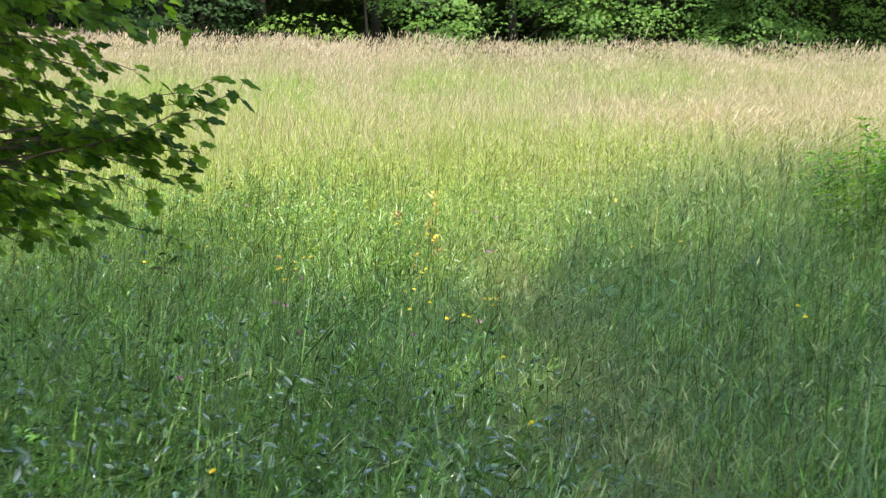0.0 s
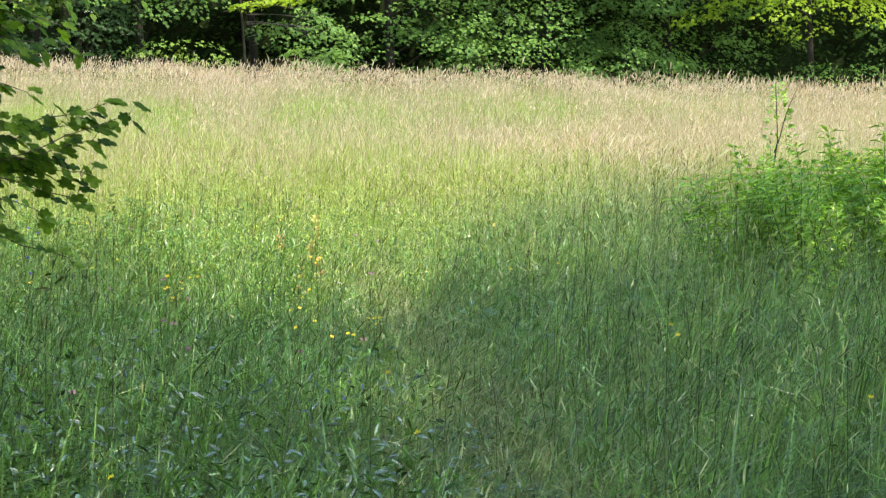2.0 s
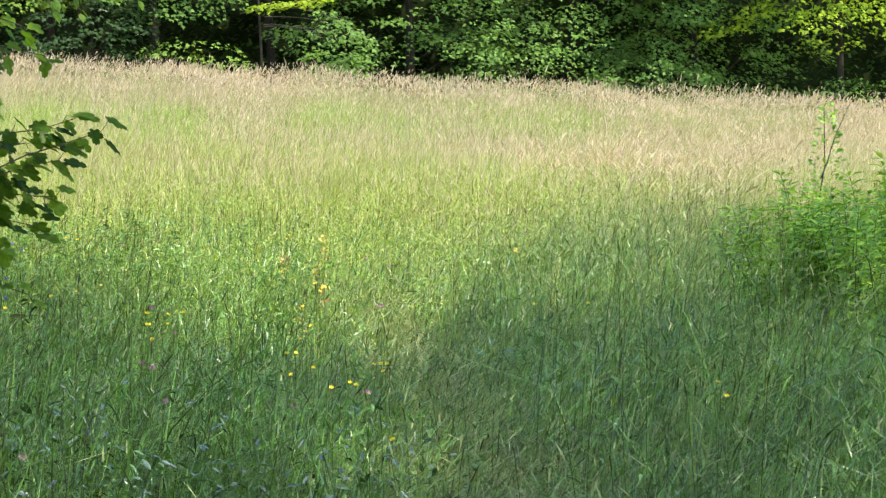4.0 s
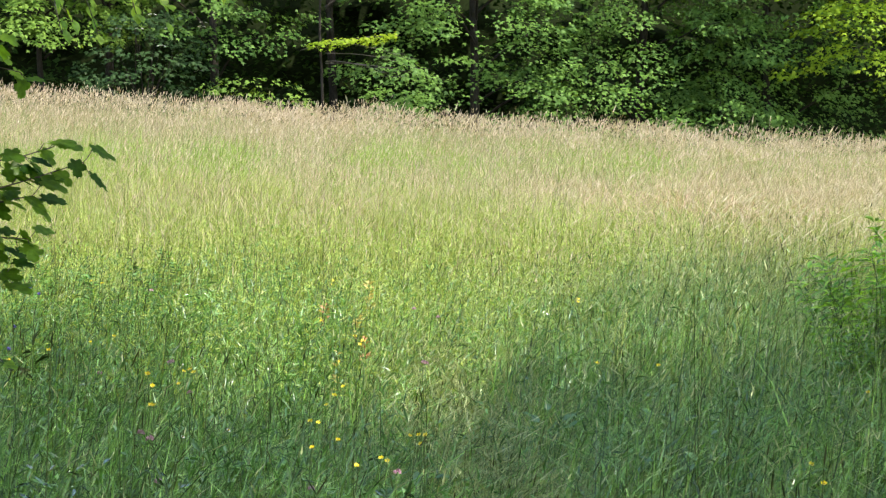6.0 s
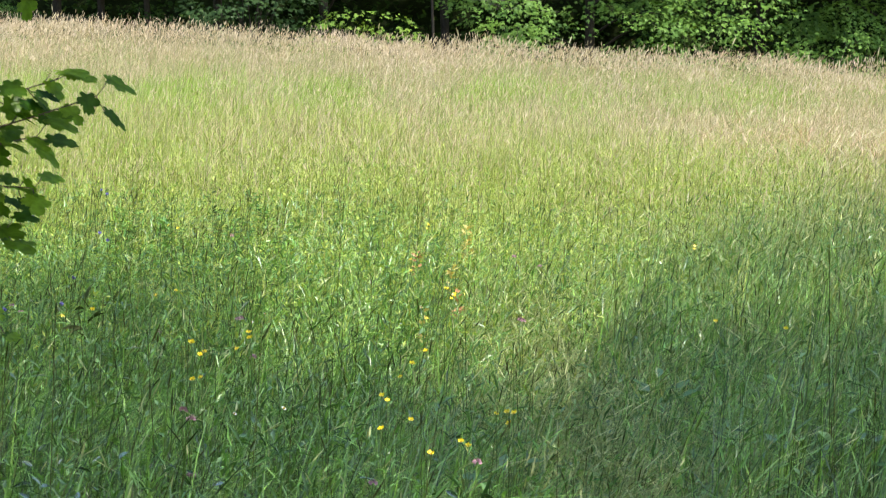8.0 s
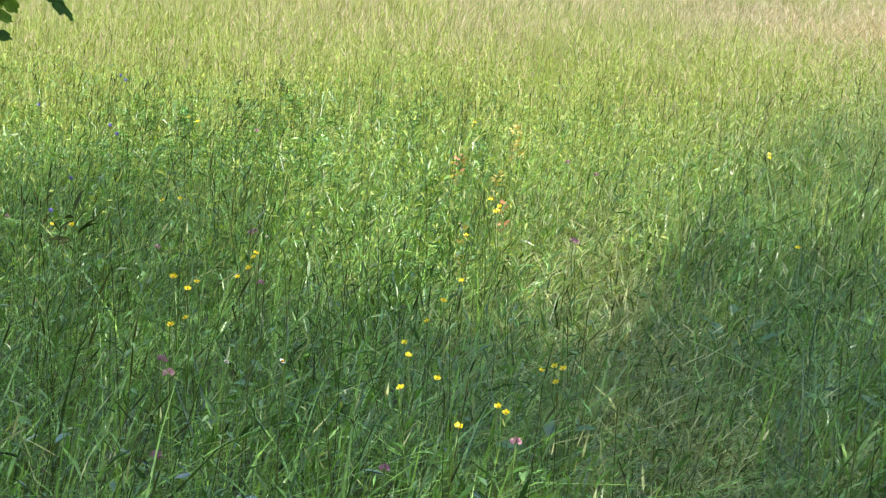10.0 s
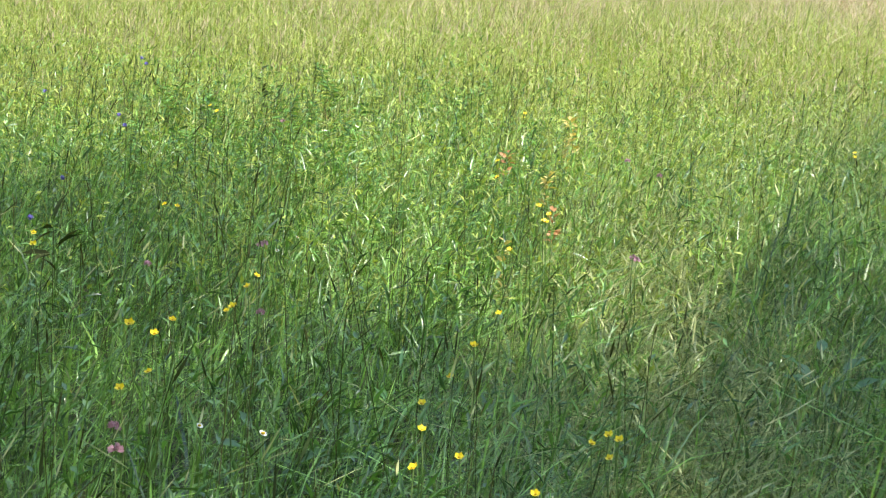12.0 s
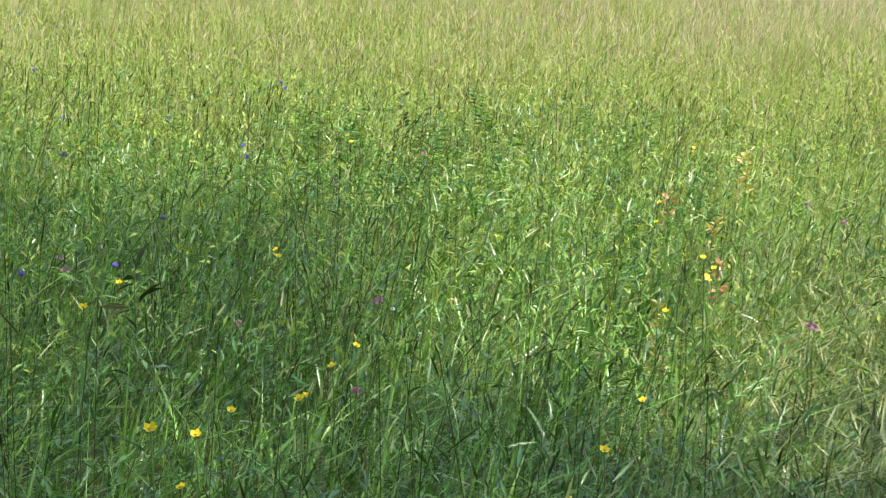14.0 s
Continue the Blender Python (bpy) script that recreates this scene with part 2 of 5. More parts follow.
def scattered(template, places, forward, up, size):
    """A template leaf (vertices, quads, triangles; length along y, face up z) laid at many places."""
    tv, tq, tt = template
    f = forward / (np.linalg.norm(forward, axis=1)[:, None] + 1e-9)
    s = np.cross(f, up)
    s /= np.linalg.norm(s, axis=1)[:, None] + 1e-9
    u = np.cross(s, f)
    v = places[:, None] + size[:, None, None] * (tv[None, :, 0:1] * s[:, None] + tv[None, :, 1:2] * f[:, None] + tv[None, :, 2:3] * u[:, None])
    k = np.arange(len(places))[:, None, None] * len(tv)
    q = (np.asarray(tq, int).reshape(-1, 4)[None] + k).reshape(-1, 4)
    t = (np.asarray(tt, int).reshape(-1, 3)[None] + k).reshape(-1, 3)
    return v.reshape(-1, 3), q, t


def smooth(x, a, b):
    t = np.clip((np.asarray(x, float) - a) / (b - a), 0, 1)
    return t * t * (3 - 2 * t)


def lumps(x, y, size, seed=0):
    """Soft noise of about -1 to 1 by sums of waves."""
    r = np.random.default_rng(seed)
    out = 0
    for _ in range(7):
        a, p, k = r.uniform(0, 2 * math.pi), r.uniform(0, 2 * math.pi), r.uniform(0.6, 1.7) * 2 * math.pi / size
        out = out + np.sin(k * (x * np.cos(a) + y * np.sin(a)) + p)
    return out / 3.2


def ground_z(x, y):
    """The meadow rises gently away from the camera and to its left."""
    x, y = np.asarray(x, float), np.asarray(y, float)
    far = np.clip(y, 0, 60)
    rise = 0.038 * np.maximum(far - 12, 0) - 0.055 * np.clip(x, -25, 25) * np.clip((far - 14) / 16, 0, 1)
    return rise + 0.03 * lumps(x, y, 7, 3) * smooth(y, 8, 20)


def path_share(x, y):
    """1 on the trodden strip, 0 beside it."""
    mid = 0.72 + 0.06 * np.sin(y * 0.9)
    return np.exp(-(((x - mid) / 0.30) ** 2)) * (1 - smooth(y, 13.0, 15.5))


def sward(x, y):
    """Height of the grass."""
    h = 0.50 + 0.08 * lumps(x, y, 1.3, 5) + 0.10 * lumps(x, y, 4.0, 6)
    h = h + 0.12 * smooth(x, 1.2, 2.4) * (1 - smooth(y, 16, 20)) + 0.10 * smooth(-x, 0.3, 1.0) * (1 - smooth(y, 12, 16))
    h = h + 0.16 * np.exp(-((x - 3.2) ** 2 / 1.6 + (y - 10.9) ** 2 / 0.7))
    h = h * (1 - 0.45 * path_share(x, y))
    h = h * (1 - 0.25 * smooth(y, 13, 17) * (1 - smooth(y, 18, 26)) * (1 - smooth(x, 1.5, 3)))
    return h + 0.34 * smooth(y, 27, 45)


def green_band(x, y):
    """1 in the greener belt across the far meadow, broken into patches."""
    v = y - 1.05 * x
    return np.clip(np.exp(-(((v - 35.0) / 4.0) ** 2)) * (0.65 + 0.8 * lumps(x, 0.45 * y, 3.2, 61)), 0, 1)


def tan_band(x, y):
    """1 in the riper belt in front of it, widening to the right."""
    v = y - 0.85 * x
    return np.clip(np.exp(-(((v - 24.0) / 2.8) ** 2)) * (0.55 + 0.35 * smooth(x, -1, 4) + 0.6 * lumps(x, 0.5 * y, 2.6, 62)), 0, 1)


def strip(n, y0, y1, power=1.0, margin=0.4):
    """Random places on the meadow between y0 and y1, across a wedge that widens with y."""
    y = y0 + (y1 - y0) * rng.random(n * 3) ** power
    lo = -np.maximum(0.13 + 0.18 * y, 0.365 * (y - 6) - 0.36) - margin
    hi = 0.317 * y + margin + 0.1
    widest = (hi - lo).max()
    keep = rng.random(n * 3) * widest < hi - lo
    y, lo, hi = y[keep][:n], lo[keep][:n], hi[keep][:n]
    return lo + (hi - lo) * rng.random(len(y)), y


def blades(x, y, h, w, bend, turn=None, steps=3, lean=0.10, base=None):
    """Curved tapering ribbons rooted in the ground: vertices, quads and triangles."""
    n = len(x)
    turn = rng.uniform(0, 2 * math.pi, n) if turn is None else turn
    away = np.stack([np.cos(turn), np.sin(turn), 0 * turn], 1)
    twist = turn + rng.normal(0, 0.8, n) + math.pi / 2
    side = np.stack([np.cos(twist), np.sin(twist), 0 * twist], 1)
    root = np.stack([x, y, (ground_z(x, y) if base is None else base) - 0.01], 1)
    s = np.linspace(0, 1, steps + 1)
    rows = []
    for k, t in enumerate(s):
        mid = root + away * (bend * h * t**1.8)[:, None] + np.array([lean, 0.02, 0]) * (h * t**1.5)[:, None]
        mid[:, 2] += h * (t - 0.42 * np.minimum(bend, 1.3) * t**2.2)
        if k < steps:
            half = (w * 0.5 * (1 - t**2.2) * (0.75 + 0.5 * math.sin(math.pi * min(1, t + 0.2))))[:, None]
            rows += [mid - side * half, mid + side * half]
        else:
            rows.append(mid)
    m = 2 * steps + 1
    v = np.stack(rows, 1).reshape(-1, 3)
    k = np.arange(n)[:, None] * m
    quads = np.concatenate([k + [2 * i, 2 * i + 1, 2 * i + 3, 2 * i + 2] for i in range(steps - 1)]) if steps > 1 else np.zeros((0, 4), int)
    tris = k + [2 * steps - 2, 2 * steps - 1, 2 * steps]
    return v, quads, tris


def heads(x, y, z0, h, w, length, lean, width_stem, crossed=True):
    """Thin stems that carry a spindle-shaped seed head of two crossed ribbons."""
    n = len(x)
    turn = rng.normal(0.1, 1.4, n)
    away = np.stack([np.cos(turn), np.sin(turn), 0 * turn], 1)
    a = rng.uniform(0, math.pi, n)
    s1 = np.stack([np.cos(a), np.sin(a), 0 * a], 1)
    s2 = np.stack([-np.sin(a), np.cos(a), 0 * a], 1)
    root = np.stack([x, y, z0], 1)

    def at(t):
        p = root + away * (lean * h * t**2.2)[:, None]
        p[:, 2] += h * t * (1 - 0.25 * lean * t)
        return p

    foot, neck = at(0.0), at(1 - length / h)
    low, mid, tip = at(1 - length / h * 0.72), at(1 - length / h * 0.35), at(1 + 0 * h)
    ws, wh = width_stem[:, None] / 2, w[:, None] / 2
    v = np.stack([foot - s1 * ws, foot + s1 * ws, neck + s1 * ws * 0.7, neck - s1 * ws * 0.7,
                  low - s1 * wh, low + s1 * wh, mid - s1 * wh * 0.8, mid + s1 * wh * 0.8, tip,
                  neck, low - s2 * wh, low + s2 * wh, mid - s2 * wh * 0.8, mid + s2 * wh * 0.8, tip], 1).reshape(-1, 3)
    if not crossed:
        v = v.reshape(n, 15, 3)[:, [0, 1, 9, 4, 5, 6, 7, 8]].reshape(-1, 3)
        k = np.arange(n)[:, None] * 8
        return v, k + [3, 4, 6, 5], np.concatenate([k + [0, 1, 2], k + [2, 4, 3], k + [5, 6, 7]])
    k = np.arange(n)[:, None] * 15
    quads = np.concatenate([k + [0, 1, 2, 3], k + [4, 5, 7, 6], k + [10, 11, 13, 12]])
    tris = np.concatenate([k + [9, 5, 4], k + [6, 7, 8], k + [9, 11, 10], k + [12, 13, 14]])
    return v, quads, tris


# ---- ground ----
def axis_steps(lo, hi, fine, far, n_far):
    core = np.arange(lo, hi + 1e-6, fine)
    out = np.geomspace(1, far, n_far)
    return np.concatenate([lo - out[::-1], core, hi + out])


gx, gy = axis_steps(-24, 24, 0.75, 1500, 12), axis_steps(-14, 82, 0.75, 1500, 12)
mx, my = np.meshgrid(gx, gy)
idx = np.arange(mx.size).reshape(mx.shape)
ground = solid("ground", mesh_np("ground", np.stack([mx.ravel(), my.ravel(), ground_z(mx.ravel(), my.ravel())], 1),
               np.stack([idx[:-1, :-1], idx[:-1, 1:], idx[1:, 1:], idx[1:, :-1]], -1).reshape(-1, 4)), SOIL)
tagged(ground, "brown meadow soil with thatch under tall grass", "ground", kind="structure")

# ---- grass ----
x, y = strip(98000, 3.6, 20.0, 0.9)
tuss = np.clip(0.6 * lumps(x, y, 0.30, 15) + 0.6 * lumps(x, y, 0.11, 17), -0.9, 0.6)
h = sward(x, y) * rng.uniform(0.35, 1.12, len(x)) * (1 + 0.5 * tuss)
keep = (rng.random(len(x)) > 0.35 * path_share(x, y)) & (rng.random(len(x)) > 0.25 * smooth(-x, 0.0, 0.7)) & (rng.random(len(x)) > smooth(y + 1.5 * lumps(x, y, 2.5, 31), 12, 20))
x, y, h = x[keep], y[keep], h[keep]
n = len(x)
w, bend, turn = 0.0028 + 0.0062 * rng.random(n) ** 1.7, 2.1 * rng.random(n) ** 1.2 + 0.06, rng.normal(0.1, 1.7, n)
near = y < 9.5
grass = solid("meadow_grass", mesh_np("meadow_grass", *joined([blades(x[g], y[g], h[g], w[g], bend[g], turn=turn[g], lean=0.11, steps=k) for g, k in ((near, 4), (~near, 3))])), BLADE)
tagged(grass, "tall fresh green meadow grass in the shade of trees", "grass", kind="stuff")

y = rng.uniform(4.0, 15.5, 17000)
x = 0.74 + 0.06 * np.sin(y * 0.9) + rng.normal(0, 0.36, len(y))
trodden = solid("trodden_grass", mesh_np("trodden_grass", *blades(x, y, rng.uniform(0.10, 0.36, len(x)), rng.uniform(0.003, 0.009, len(x)), rng.uniform(0.4, 2.0, len(x)), steps=2)), THATCH)
tagged(trodden, "pale flattened dry grass along a trodden strip", "grass", kind="stuff")

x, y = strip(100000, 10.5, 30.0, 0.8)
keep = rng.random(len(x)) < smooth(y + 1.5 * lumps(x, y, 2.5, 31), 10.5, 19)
x, y = x[keep], y[keep]
tuss = 0.6 * lumps(x, y, 0.5, 41) + 0.5 * lumps(x, y, 0.17, 42)
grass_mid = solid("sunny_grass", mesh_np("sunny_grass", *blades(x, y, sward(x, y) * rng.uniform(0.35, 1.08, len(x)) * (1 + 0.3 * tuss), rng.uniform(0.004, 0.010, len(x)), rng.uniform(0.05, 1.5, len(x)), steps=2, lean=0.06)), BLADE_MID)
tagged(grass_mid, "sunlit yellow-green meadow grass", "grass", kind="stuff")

x, y = strip(74000, 23.0, 46.5, 0.8, 1.0)
x2, y2 = strip(22000, 43.0, 46.8, 1.0, 1.0)
x, y = np.concatenate([x, x2]), np.concatenate([y, y2])
tuss = 0.6 * lumps(x, y, 0.9, 43) + 0.5 * lumps(x, y, 0.3, 44)
grass_far = solid("distant_grass", mesh_np("distant_grass", *blades(x, y, sward(x, y) * rng.uniform(0.5, 1.1, len(x)) * (1 + 0.16 * tuss), rng.uniform(0.006, 0.013, len(x)), rng.uniform(0.05, 1.4, len(x)) * (1 - 0.6 * smooth(y, 40, 45)), steps=2)), BLADE_FAR)
tagged(grass_far, "yellowish grass at the far end of the meadow", "grass", kind="stuff")

x, y = strip(90000, 26.0, 46.0, 1.0, 1.0)
keep = rng.random(len(x)) < green_band(x, y)
x, y = x[keep], y[keep]
fresh = solid("fresh_grass", mesh_np("fresh_grass", *blades(x, y, (sward(x, y) + 0.05) * rng.uniform(0.7, 1.08, len(x)), rng.uniform(0.006, 0.012, len(x)), rng.uniform(0.05, 1.0, len(x)), steps=2)), GREEN_FAR)
tagged(fresh, "patches of fresh green grass in the ripe meadow", "grass", kind="stuff")

x, y = strip(125000, 15.0, 46.5, 0.75, 1.0)
share = smooth(y, 15, 25) * (0.5 + 0.5 * lumps(0.4 * x, y, 5, 9) + 0.3 * lumps(x, y, 1.4, 46)) + 0.35 * smooth(x, 1.0, 3.0) * (1 - smooth(y, 18, 26)) + 0.5 * smooth(y, 36, 44)
share = share * (1 - 0.8 * green_band(x, y)) + 0.75 * tan_band(x, y)
keep = rng.random(len(x)) < share * (1 - 0.45 * smooth(y, 42.5, 46))
x, y = x[keep], y[keep]
even = smooth(y, 28, 41)
h = (sward(x, y) + 0.08) * ((0.70 + 0.22 * even) + (0.48 - 0.34 * even) * rng.random(len(x))) * (1 + 0.12 * (1 - 0.6 * even) * lumps(x, y, 0.7, 45)) + 0.2 * rng.random(len(x)) ** 7
seeds = solid("seeding_grass", mesh_np("seeding_grass", *heads(x, y, ground_z(x, y), h, rng.uniform(0.003, 0.007, len(x)) * (1 + 1.2 * smooth(y, 25, 42) + 1.0 * smooth(y, 43, 46)), rng.uniform(0.05, 0.13, len(x)), rng.uniform(0.02, 0.55, len(x)), np.full(len(x), 0.0028), False)), SEED)
tagged(seeds, "tan and pinkish seed heads of ripe grass", "grass", kind="stuff")

# plumes that stand above the far edge of the meadow
y = rng.uniform(43.6, 47.2, 900)
x = rng.uniform(-0.25, 0.33, len(y)) * y
keep = rng.random(len(x)) < 0.35 + 0.45 * lumps(x, 0 * y, 1.7, 71) + 0.3 * np.exp(-((x - 1.6) / 1.2) ** 2)
x, y = x[keep], y[keep]
h = (sward(x, y) + 0.12) * rng.uniform(0.9, 1.14, len(x)) + 0.2 * rng.random(len(x)) ** 3
plumes = solid("grass_plumes", mesh_np("grass_plumes", *heads(x, y, ground_z(x, y), h, rng.uniform(0.018, 0.034, len(x)), rng.uniform(0.14, 0.26, len(x)), rng.uniform(0.05, 0.55, len(x)), np.full(len(x), 0.004))), PLUME)
tagged(plumes, "tall grass plumes against the dark wood", "grass", kind="stuff")

x, y = strip(46000, 4.6, 18.0, 0.8)
keep = rng.random(len(x)) < 0.15 + 0.75 * path_share(x, y) + 0.5 * smooth(x, 0.6, 1.8)
x, y = x[keep], y[keep]
near_seeds = solid("grass_panicles", mesh_np("grass_panicles", *heads(x, y, ground_z(x, y), sward(x, y) * rng.uniform(0.6, 1.2, len(x)) + 0.05, rng.uniform(0.003, 0.007, len(x)), rng.uniform(0.03, 0.08, len(x)), rng.uniform(0.1, 1.1, len(x)), np.full(len(x), 0.0014), False)), PANICLE)
tagged(near_seeds, "fine pale grass panicles above green blades", "grass", kind="stuff")

x, y = strip(4600, 4.8, 18.5, 0.8)
keep = rng.random(len(x)) < 0.5 + 0.5 * smooth(-x, -0.6, 0.4) * (0.6 + 0.5 * lumps(x, y, 1.1, 52))
x, y = x[keep], y[keep]
h = (sward(x, y) + 0.12) * rng.uniform(0.85, 1.3, len(x))
stems = solid("dark_stems", mesh_np("dark_stems", *heads(x, y, ground_z(x, y), h, rng.uniform(0.003, 0.006, len(x)), rng.uniform(0.02, 0.08, len(x)), rng.uniform(0.02, 0.45, len(x)), rng.uniform(0.0014, 0.0028, len(x)))), STEM)
tagged(stems, "dark upright plantain and dock stems in the grass", "grass", kind="stuff")

# broad leaves low in the grass
LEAF_OVAL = (np.array([(0, 0, 0), (-0.20, 0.30, 0.05), (0.20, 0.30, 0.05), (0, 0.34, -0.02), (-0.22, 0.62, 0.02), (0.22, 0.62, 0.02), (0, 0.66, -0.05), (0, 1.0, -0.14)]),
             np.array([(1, 3, 6, 4), (3, 2, 5, 6)]), np.array([(0, 3, 1), (0, 2, 3), (4, 6, 7), (6, 5, 7)]))
x, y = strip(32000, 4.5, 19.0, 0.8)
keep = rng.random(len(x)) < 0.4 + 0.6 * smooth(-x, -0.2, 0.6)
x, y = x[keep], y[keep]
n = len(x)
turn = rng.uniform(0, 2 * math.pi, n)
place = np.stack([x, y, ground_z(x, y) + sward(x, y) * rng.uniform(0.2, 0.85, n)], 1)
LEAF_NARROW = (LEAF_OVAL[0] * (0.7, 1, 1), LEAF_OVAL[1], LEAF_OVAL[2])
LEAF_SMALL = (LEAF_OVAL[0][[0, 4, 5, 6, 7]] * (0.8, 0.9, 1), np.zeros((0, 4), int), np.array([(0, 3, 1), (0, 2, 3), (1, 3, 4), (3, 2, 4)]))
v, q, t = scattered(LEAF_SMALL, place, np.stack([np.cos(turn), np.sin(turn), rng.uniform(-0.5, 1.2, n)], 1),
                    np.stack([rng.normal(0, 0.35, n), rng.normal(0, 0.35, n), np.ones(n)], 1), 0.014 + 0.032 * rng.random(n) ** 2)
tagged(solid("meadow_herbs", mesh_np("meadow_herbs", v, q, t), BROAD), "glossy clover and sorrel leaves between grass blades", "herbs", kind="stuff")

# short lance-shaped leaves at all heights of the sward
LANCE_LEAF = (LEAF_NARROW[0][[0, 1, 2, 3, 7]] * (0.48, 1, 1) + np.array([(0, 0, 0), (0, 0.1, 0), (0, 0.1, 0), (0, 0.1, 0), (0, 0, 0)]),
              np.zeros((0, 4), int), np.array([(0, 3, 1), (0, 2, 3), (1, 3, 4), (3, 2, 4)]))
x, y = strip(92000, 4.2, 19.0, 0.85)
keep = rng.random(len(x)) < (0.55 + 0.45 * lumps(x, y, 0.7, 51)) * (1 - 0.55 * smooth(x, -0.1, 0.7)) * (1 - 0.6 * smooth(y, 12.5, 18))
x, y = x[keep], y[keep]
n = len(x)
turn = rng.uniform(0, 2 * math.pi, n)
place = np.stack([x, y, ground_z(x, y) + sward(x, y) * rng.uniform(0.25, 0.85, n)], 1)
v, q, t = scattered(LANCE_LEAF, place, np.stack([np.cos(turn) + 0.3, np.sin(turn), rng.uniform(-0.2, 2.6, n)], 1),
                    np.stack([rng.normal(0, 0.5, n), rng.normal(0, 0.5, n), np.ones(n)], 1), 0.025 + 0.065 * rng.random(n) ** 1.5)
tagged(solid("meadow_leaves", mesh_np("meadow_leaves", v, q, t), LANCE), "short lance-shaped green leaves among the grass", "herbs", kind="stuff")

# waxy leaves lying open to the sky at the foot of the maple
n = 1900
x, y = -1.9 + 2.6 * rng.random(n) ** 1.5, 4.6 + 3.4 * rng.random(n) ** 1.2
turn = rng.uniform(0, 2 * math.pi, n)
place = np.stack([x, y, ground_z(x, y) + sward(x, y) * rng.uniform(0.5, 0.95, n)], 1)
v, q, t = scattered(LEAF_NARROW, place, np.stack([np.cos(turn), np.sin(turn), rng.normal(0.3, 0.6, n)], 1),
                    np.stack([rng.normal(0, 0.6, n), rng.normal(-0.2, 0.6, n), np.ones(n)], 1), rng.uniform(0.022, 0.06, n))
WAXY = leaf_material("waxy_leaf", (0.010, 0.045, 0.007), (0.06, 0.14, 0.024), 0.12, 0.15, 0.24)
tagged(solid("waxy_leaves", mesh_np("waxy_leaves", v, q, t), WAXY), "waxy bluish-green leaves shining in the shaded grass", "herbs", kind="stuff")

RATTLE_LEAF = (LANCE_LEAF[0] * (1.9, 1, 1), LANCE_LEAF[1], LANCE_LEAF[2])

# yellowish rattle leaves where the sun reaches the sward
x, y = strip(84000, 9.5, 23.0, 0.9)
keep = rng.random(len(x)) < smooth(y, 10.0, 13) * (1 - smooth(x - 0.35 * (y - 13), 0.6, 1.6)) * (1 - 0.8 * smooth(y, 17, 23))
x, y = x[keep], y[keep]
n = len(x)
turn = rng.uniform(0, 2 * math.pi, n)
place = np.stack([x, y, ground_z(x, y) + sward(x, y) * rng.uniform(0.5, 0.95, n)], 1)
v, q, t = scattered(RATTLE_LEAF, place, np.stack([np.cos(turn), np.sin(turn), rng.uniform(0.0, 1.6, n)], 1),
                    np.stack([rng.normal(0, 0.5, n), rng.normal(0, 0.5, n), np.ones(n)], 1), 0.018 + 0.036 * rng.random(n) ** 2)
RATTLE = leaf_material("rattle_leaf", (0.11, 0.24, 0.04), (0.38, 0.45, 0.10), 0.4, 0.02, 0.4)
tagged(solid("yellow_rattle", mesh_np("yellow_rattle", v, q, t), RATTLE), "yellow-green rattle leaves scattered in the sunlit sward", "herbs", kind="stuff")

# bent straw in the taller grass beside the herbs
n = 420
x, y = rng.normal(4.9, 0.75, n), rng.normal(27.6, 1.4, n)
straw = solid("dry_straw", mesh_np("dry_straw", *blades(x, y, rng.uniform(0.6, 0.95, n), rng.uniform(0.006, 0.011, n), rng.uniform(0.5, 1.7, n), lean=0.2)), STRAW)
tagged(straw, "bleached pinkish straw bent over the grass", "grass", kind="stuff")
n = 800
y = rng.uniform(17.5, 30.0, n)
x = 0.9 + 0.165 * y + rng.normal(0, 1.0, n) + 0.3 * lumps(0.0 * y, y, 2.0, 72)
bent = solid("drooping_grass", mesh_np("drooping_grass", *heads(x, y, ground_z(x, y), (sward(x, y) + 0.14) * rng.uniform(0.85, 1.25, n), rng.uniform(0.006, 0.014, n), rng.uniform(0.10, 0.22, n), rng.uniform(0.3, 1.4, n), np.full(n, 0.003))), PLUME)
tagged(bent, "ripe grass with heavy drooping brownish heads", "grass", kind="stuff")

# coarser grass beside and behind the way
x, y = rng.uniform(-26, 26, 90000), rng.uniform(-13, 47, 90000)
outside = (y < 3.4) | (x < -np.maximum(0.13 + 0.18 * y, 0.365 * (y - 6) - 0.36) - 0.5) | (x > 0.317 * y + 0.6)
x, y = x[outside], y[outside]
rim = solid("outer_meadow", mesh_np("outer_meadow", *blades(x, y, sward(x, y) * rng.uniform(0.5, 1.1, len(x)), rng.uniform(0.02, 0.05, len(x)), rng.uniform(0.1, 1.0, len(x)), steps=1)), BLADE_MID)
tagged(rim, "rough yellow-green grass on the rest of the meadow", "grass", kind="stuff")


x, y = np.concatenate([rng.uniform(-9, 10, 30000), rng.uniform(-5, 5, 30000)]), np.concatenate([rng.uniform(-8, 16, 30000), rng.uniform(-5, 3.6, 30000)])
outside = (y < 3.5) | (x < -np.maximum(0.13 + 0.18 * y, 0.365 * (y - 6) - 0.36) - 0.45) | (x > 0.317 * y + 0.55)
x, y = x[outside], y[outside]
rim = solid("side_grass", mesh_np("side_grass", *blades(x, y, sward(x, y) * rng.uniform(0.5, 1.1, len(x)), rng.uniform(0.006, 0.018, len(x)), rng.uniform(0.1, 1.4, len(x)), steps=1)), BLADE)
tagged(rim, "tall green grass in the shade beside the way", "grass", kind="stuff")


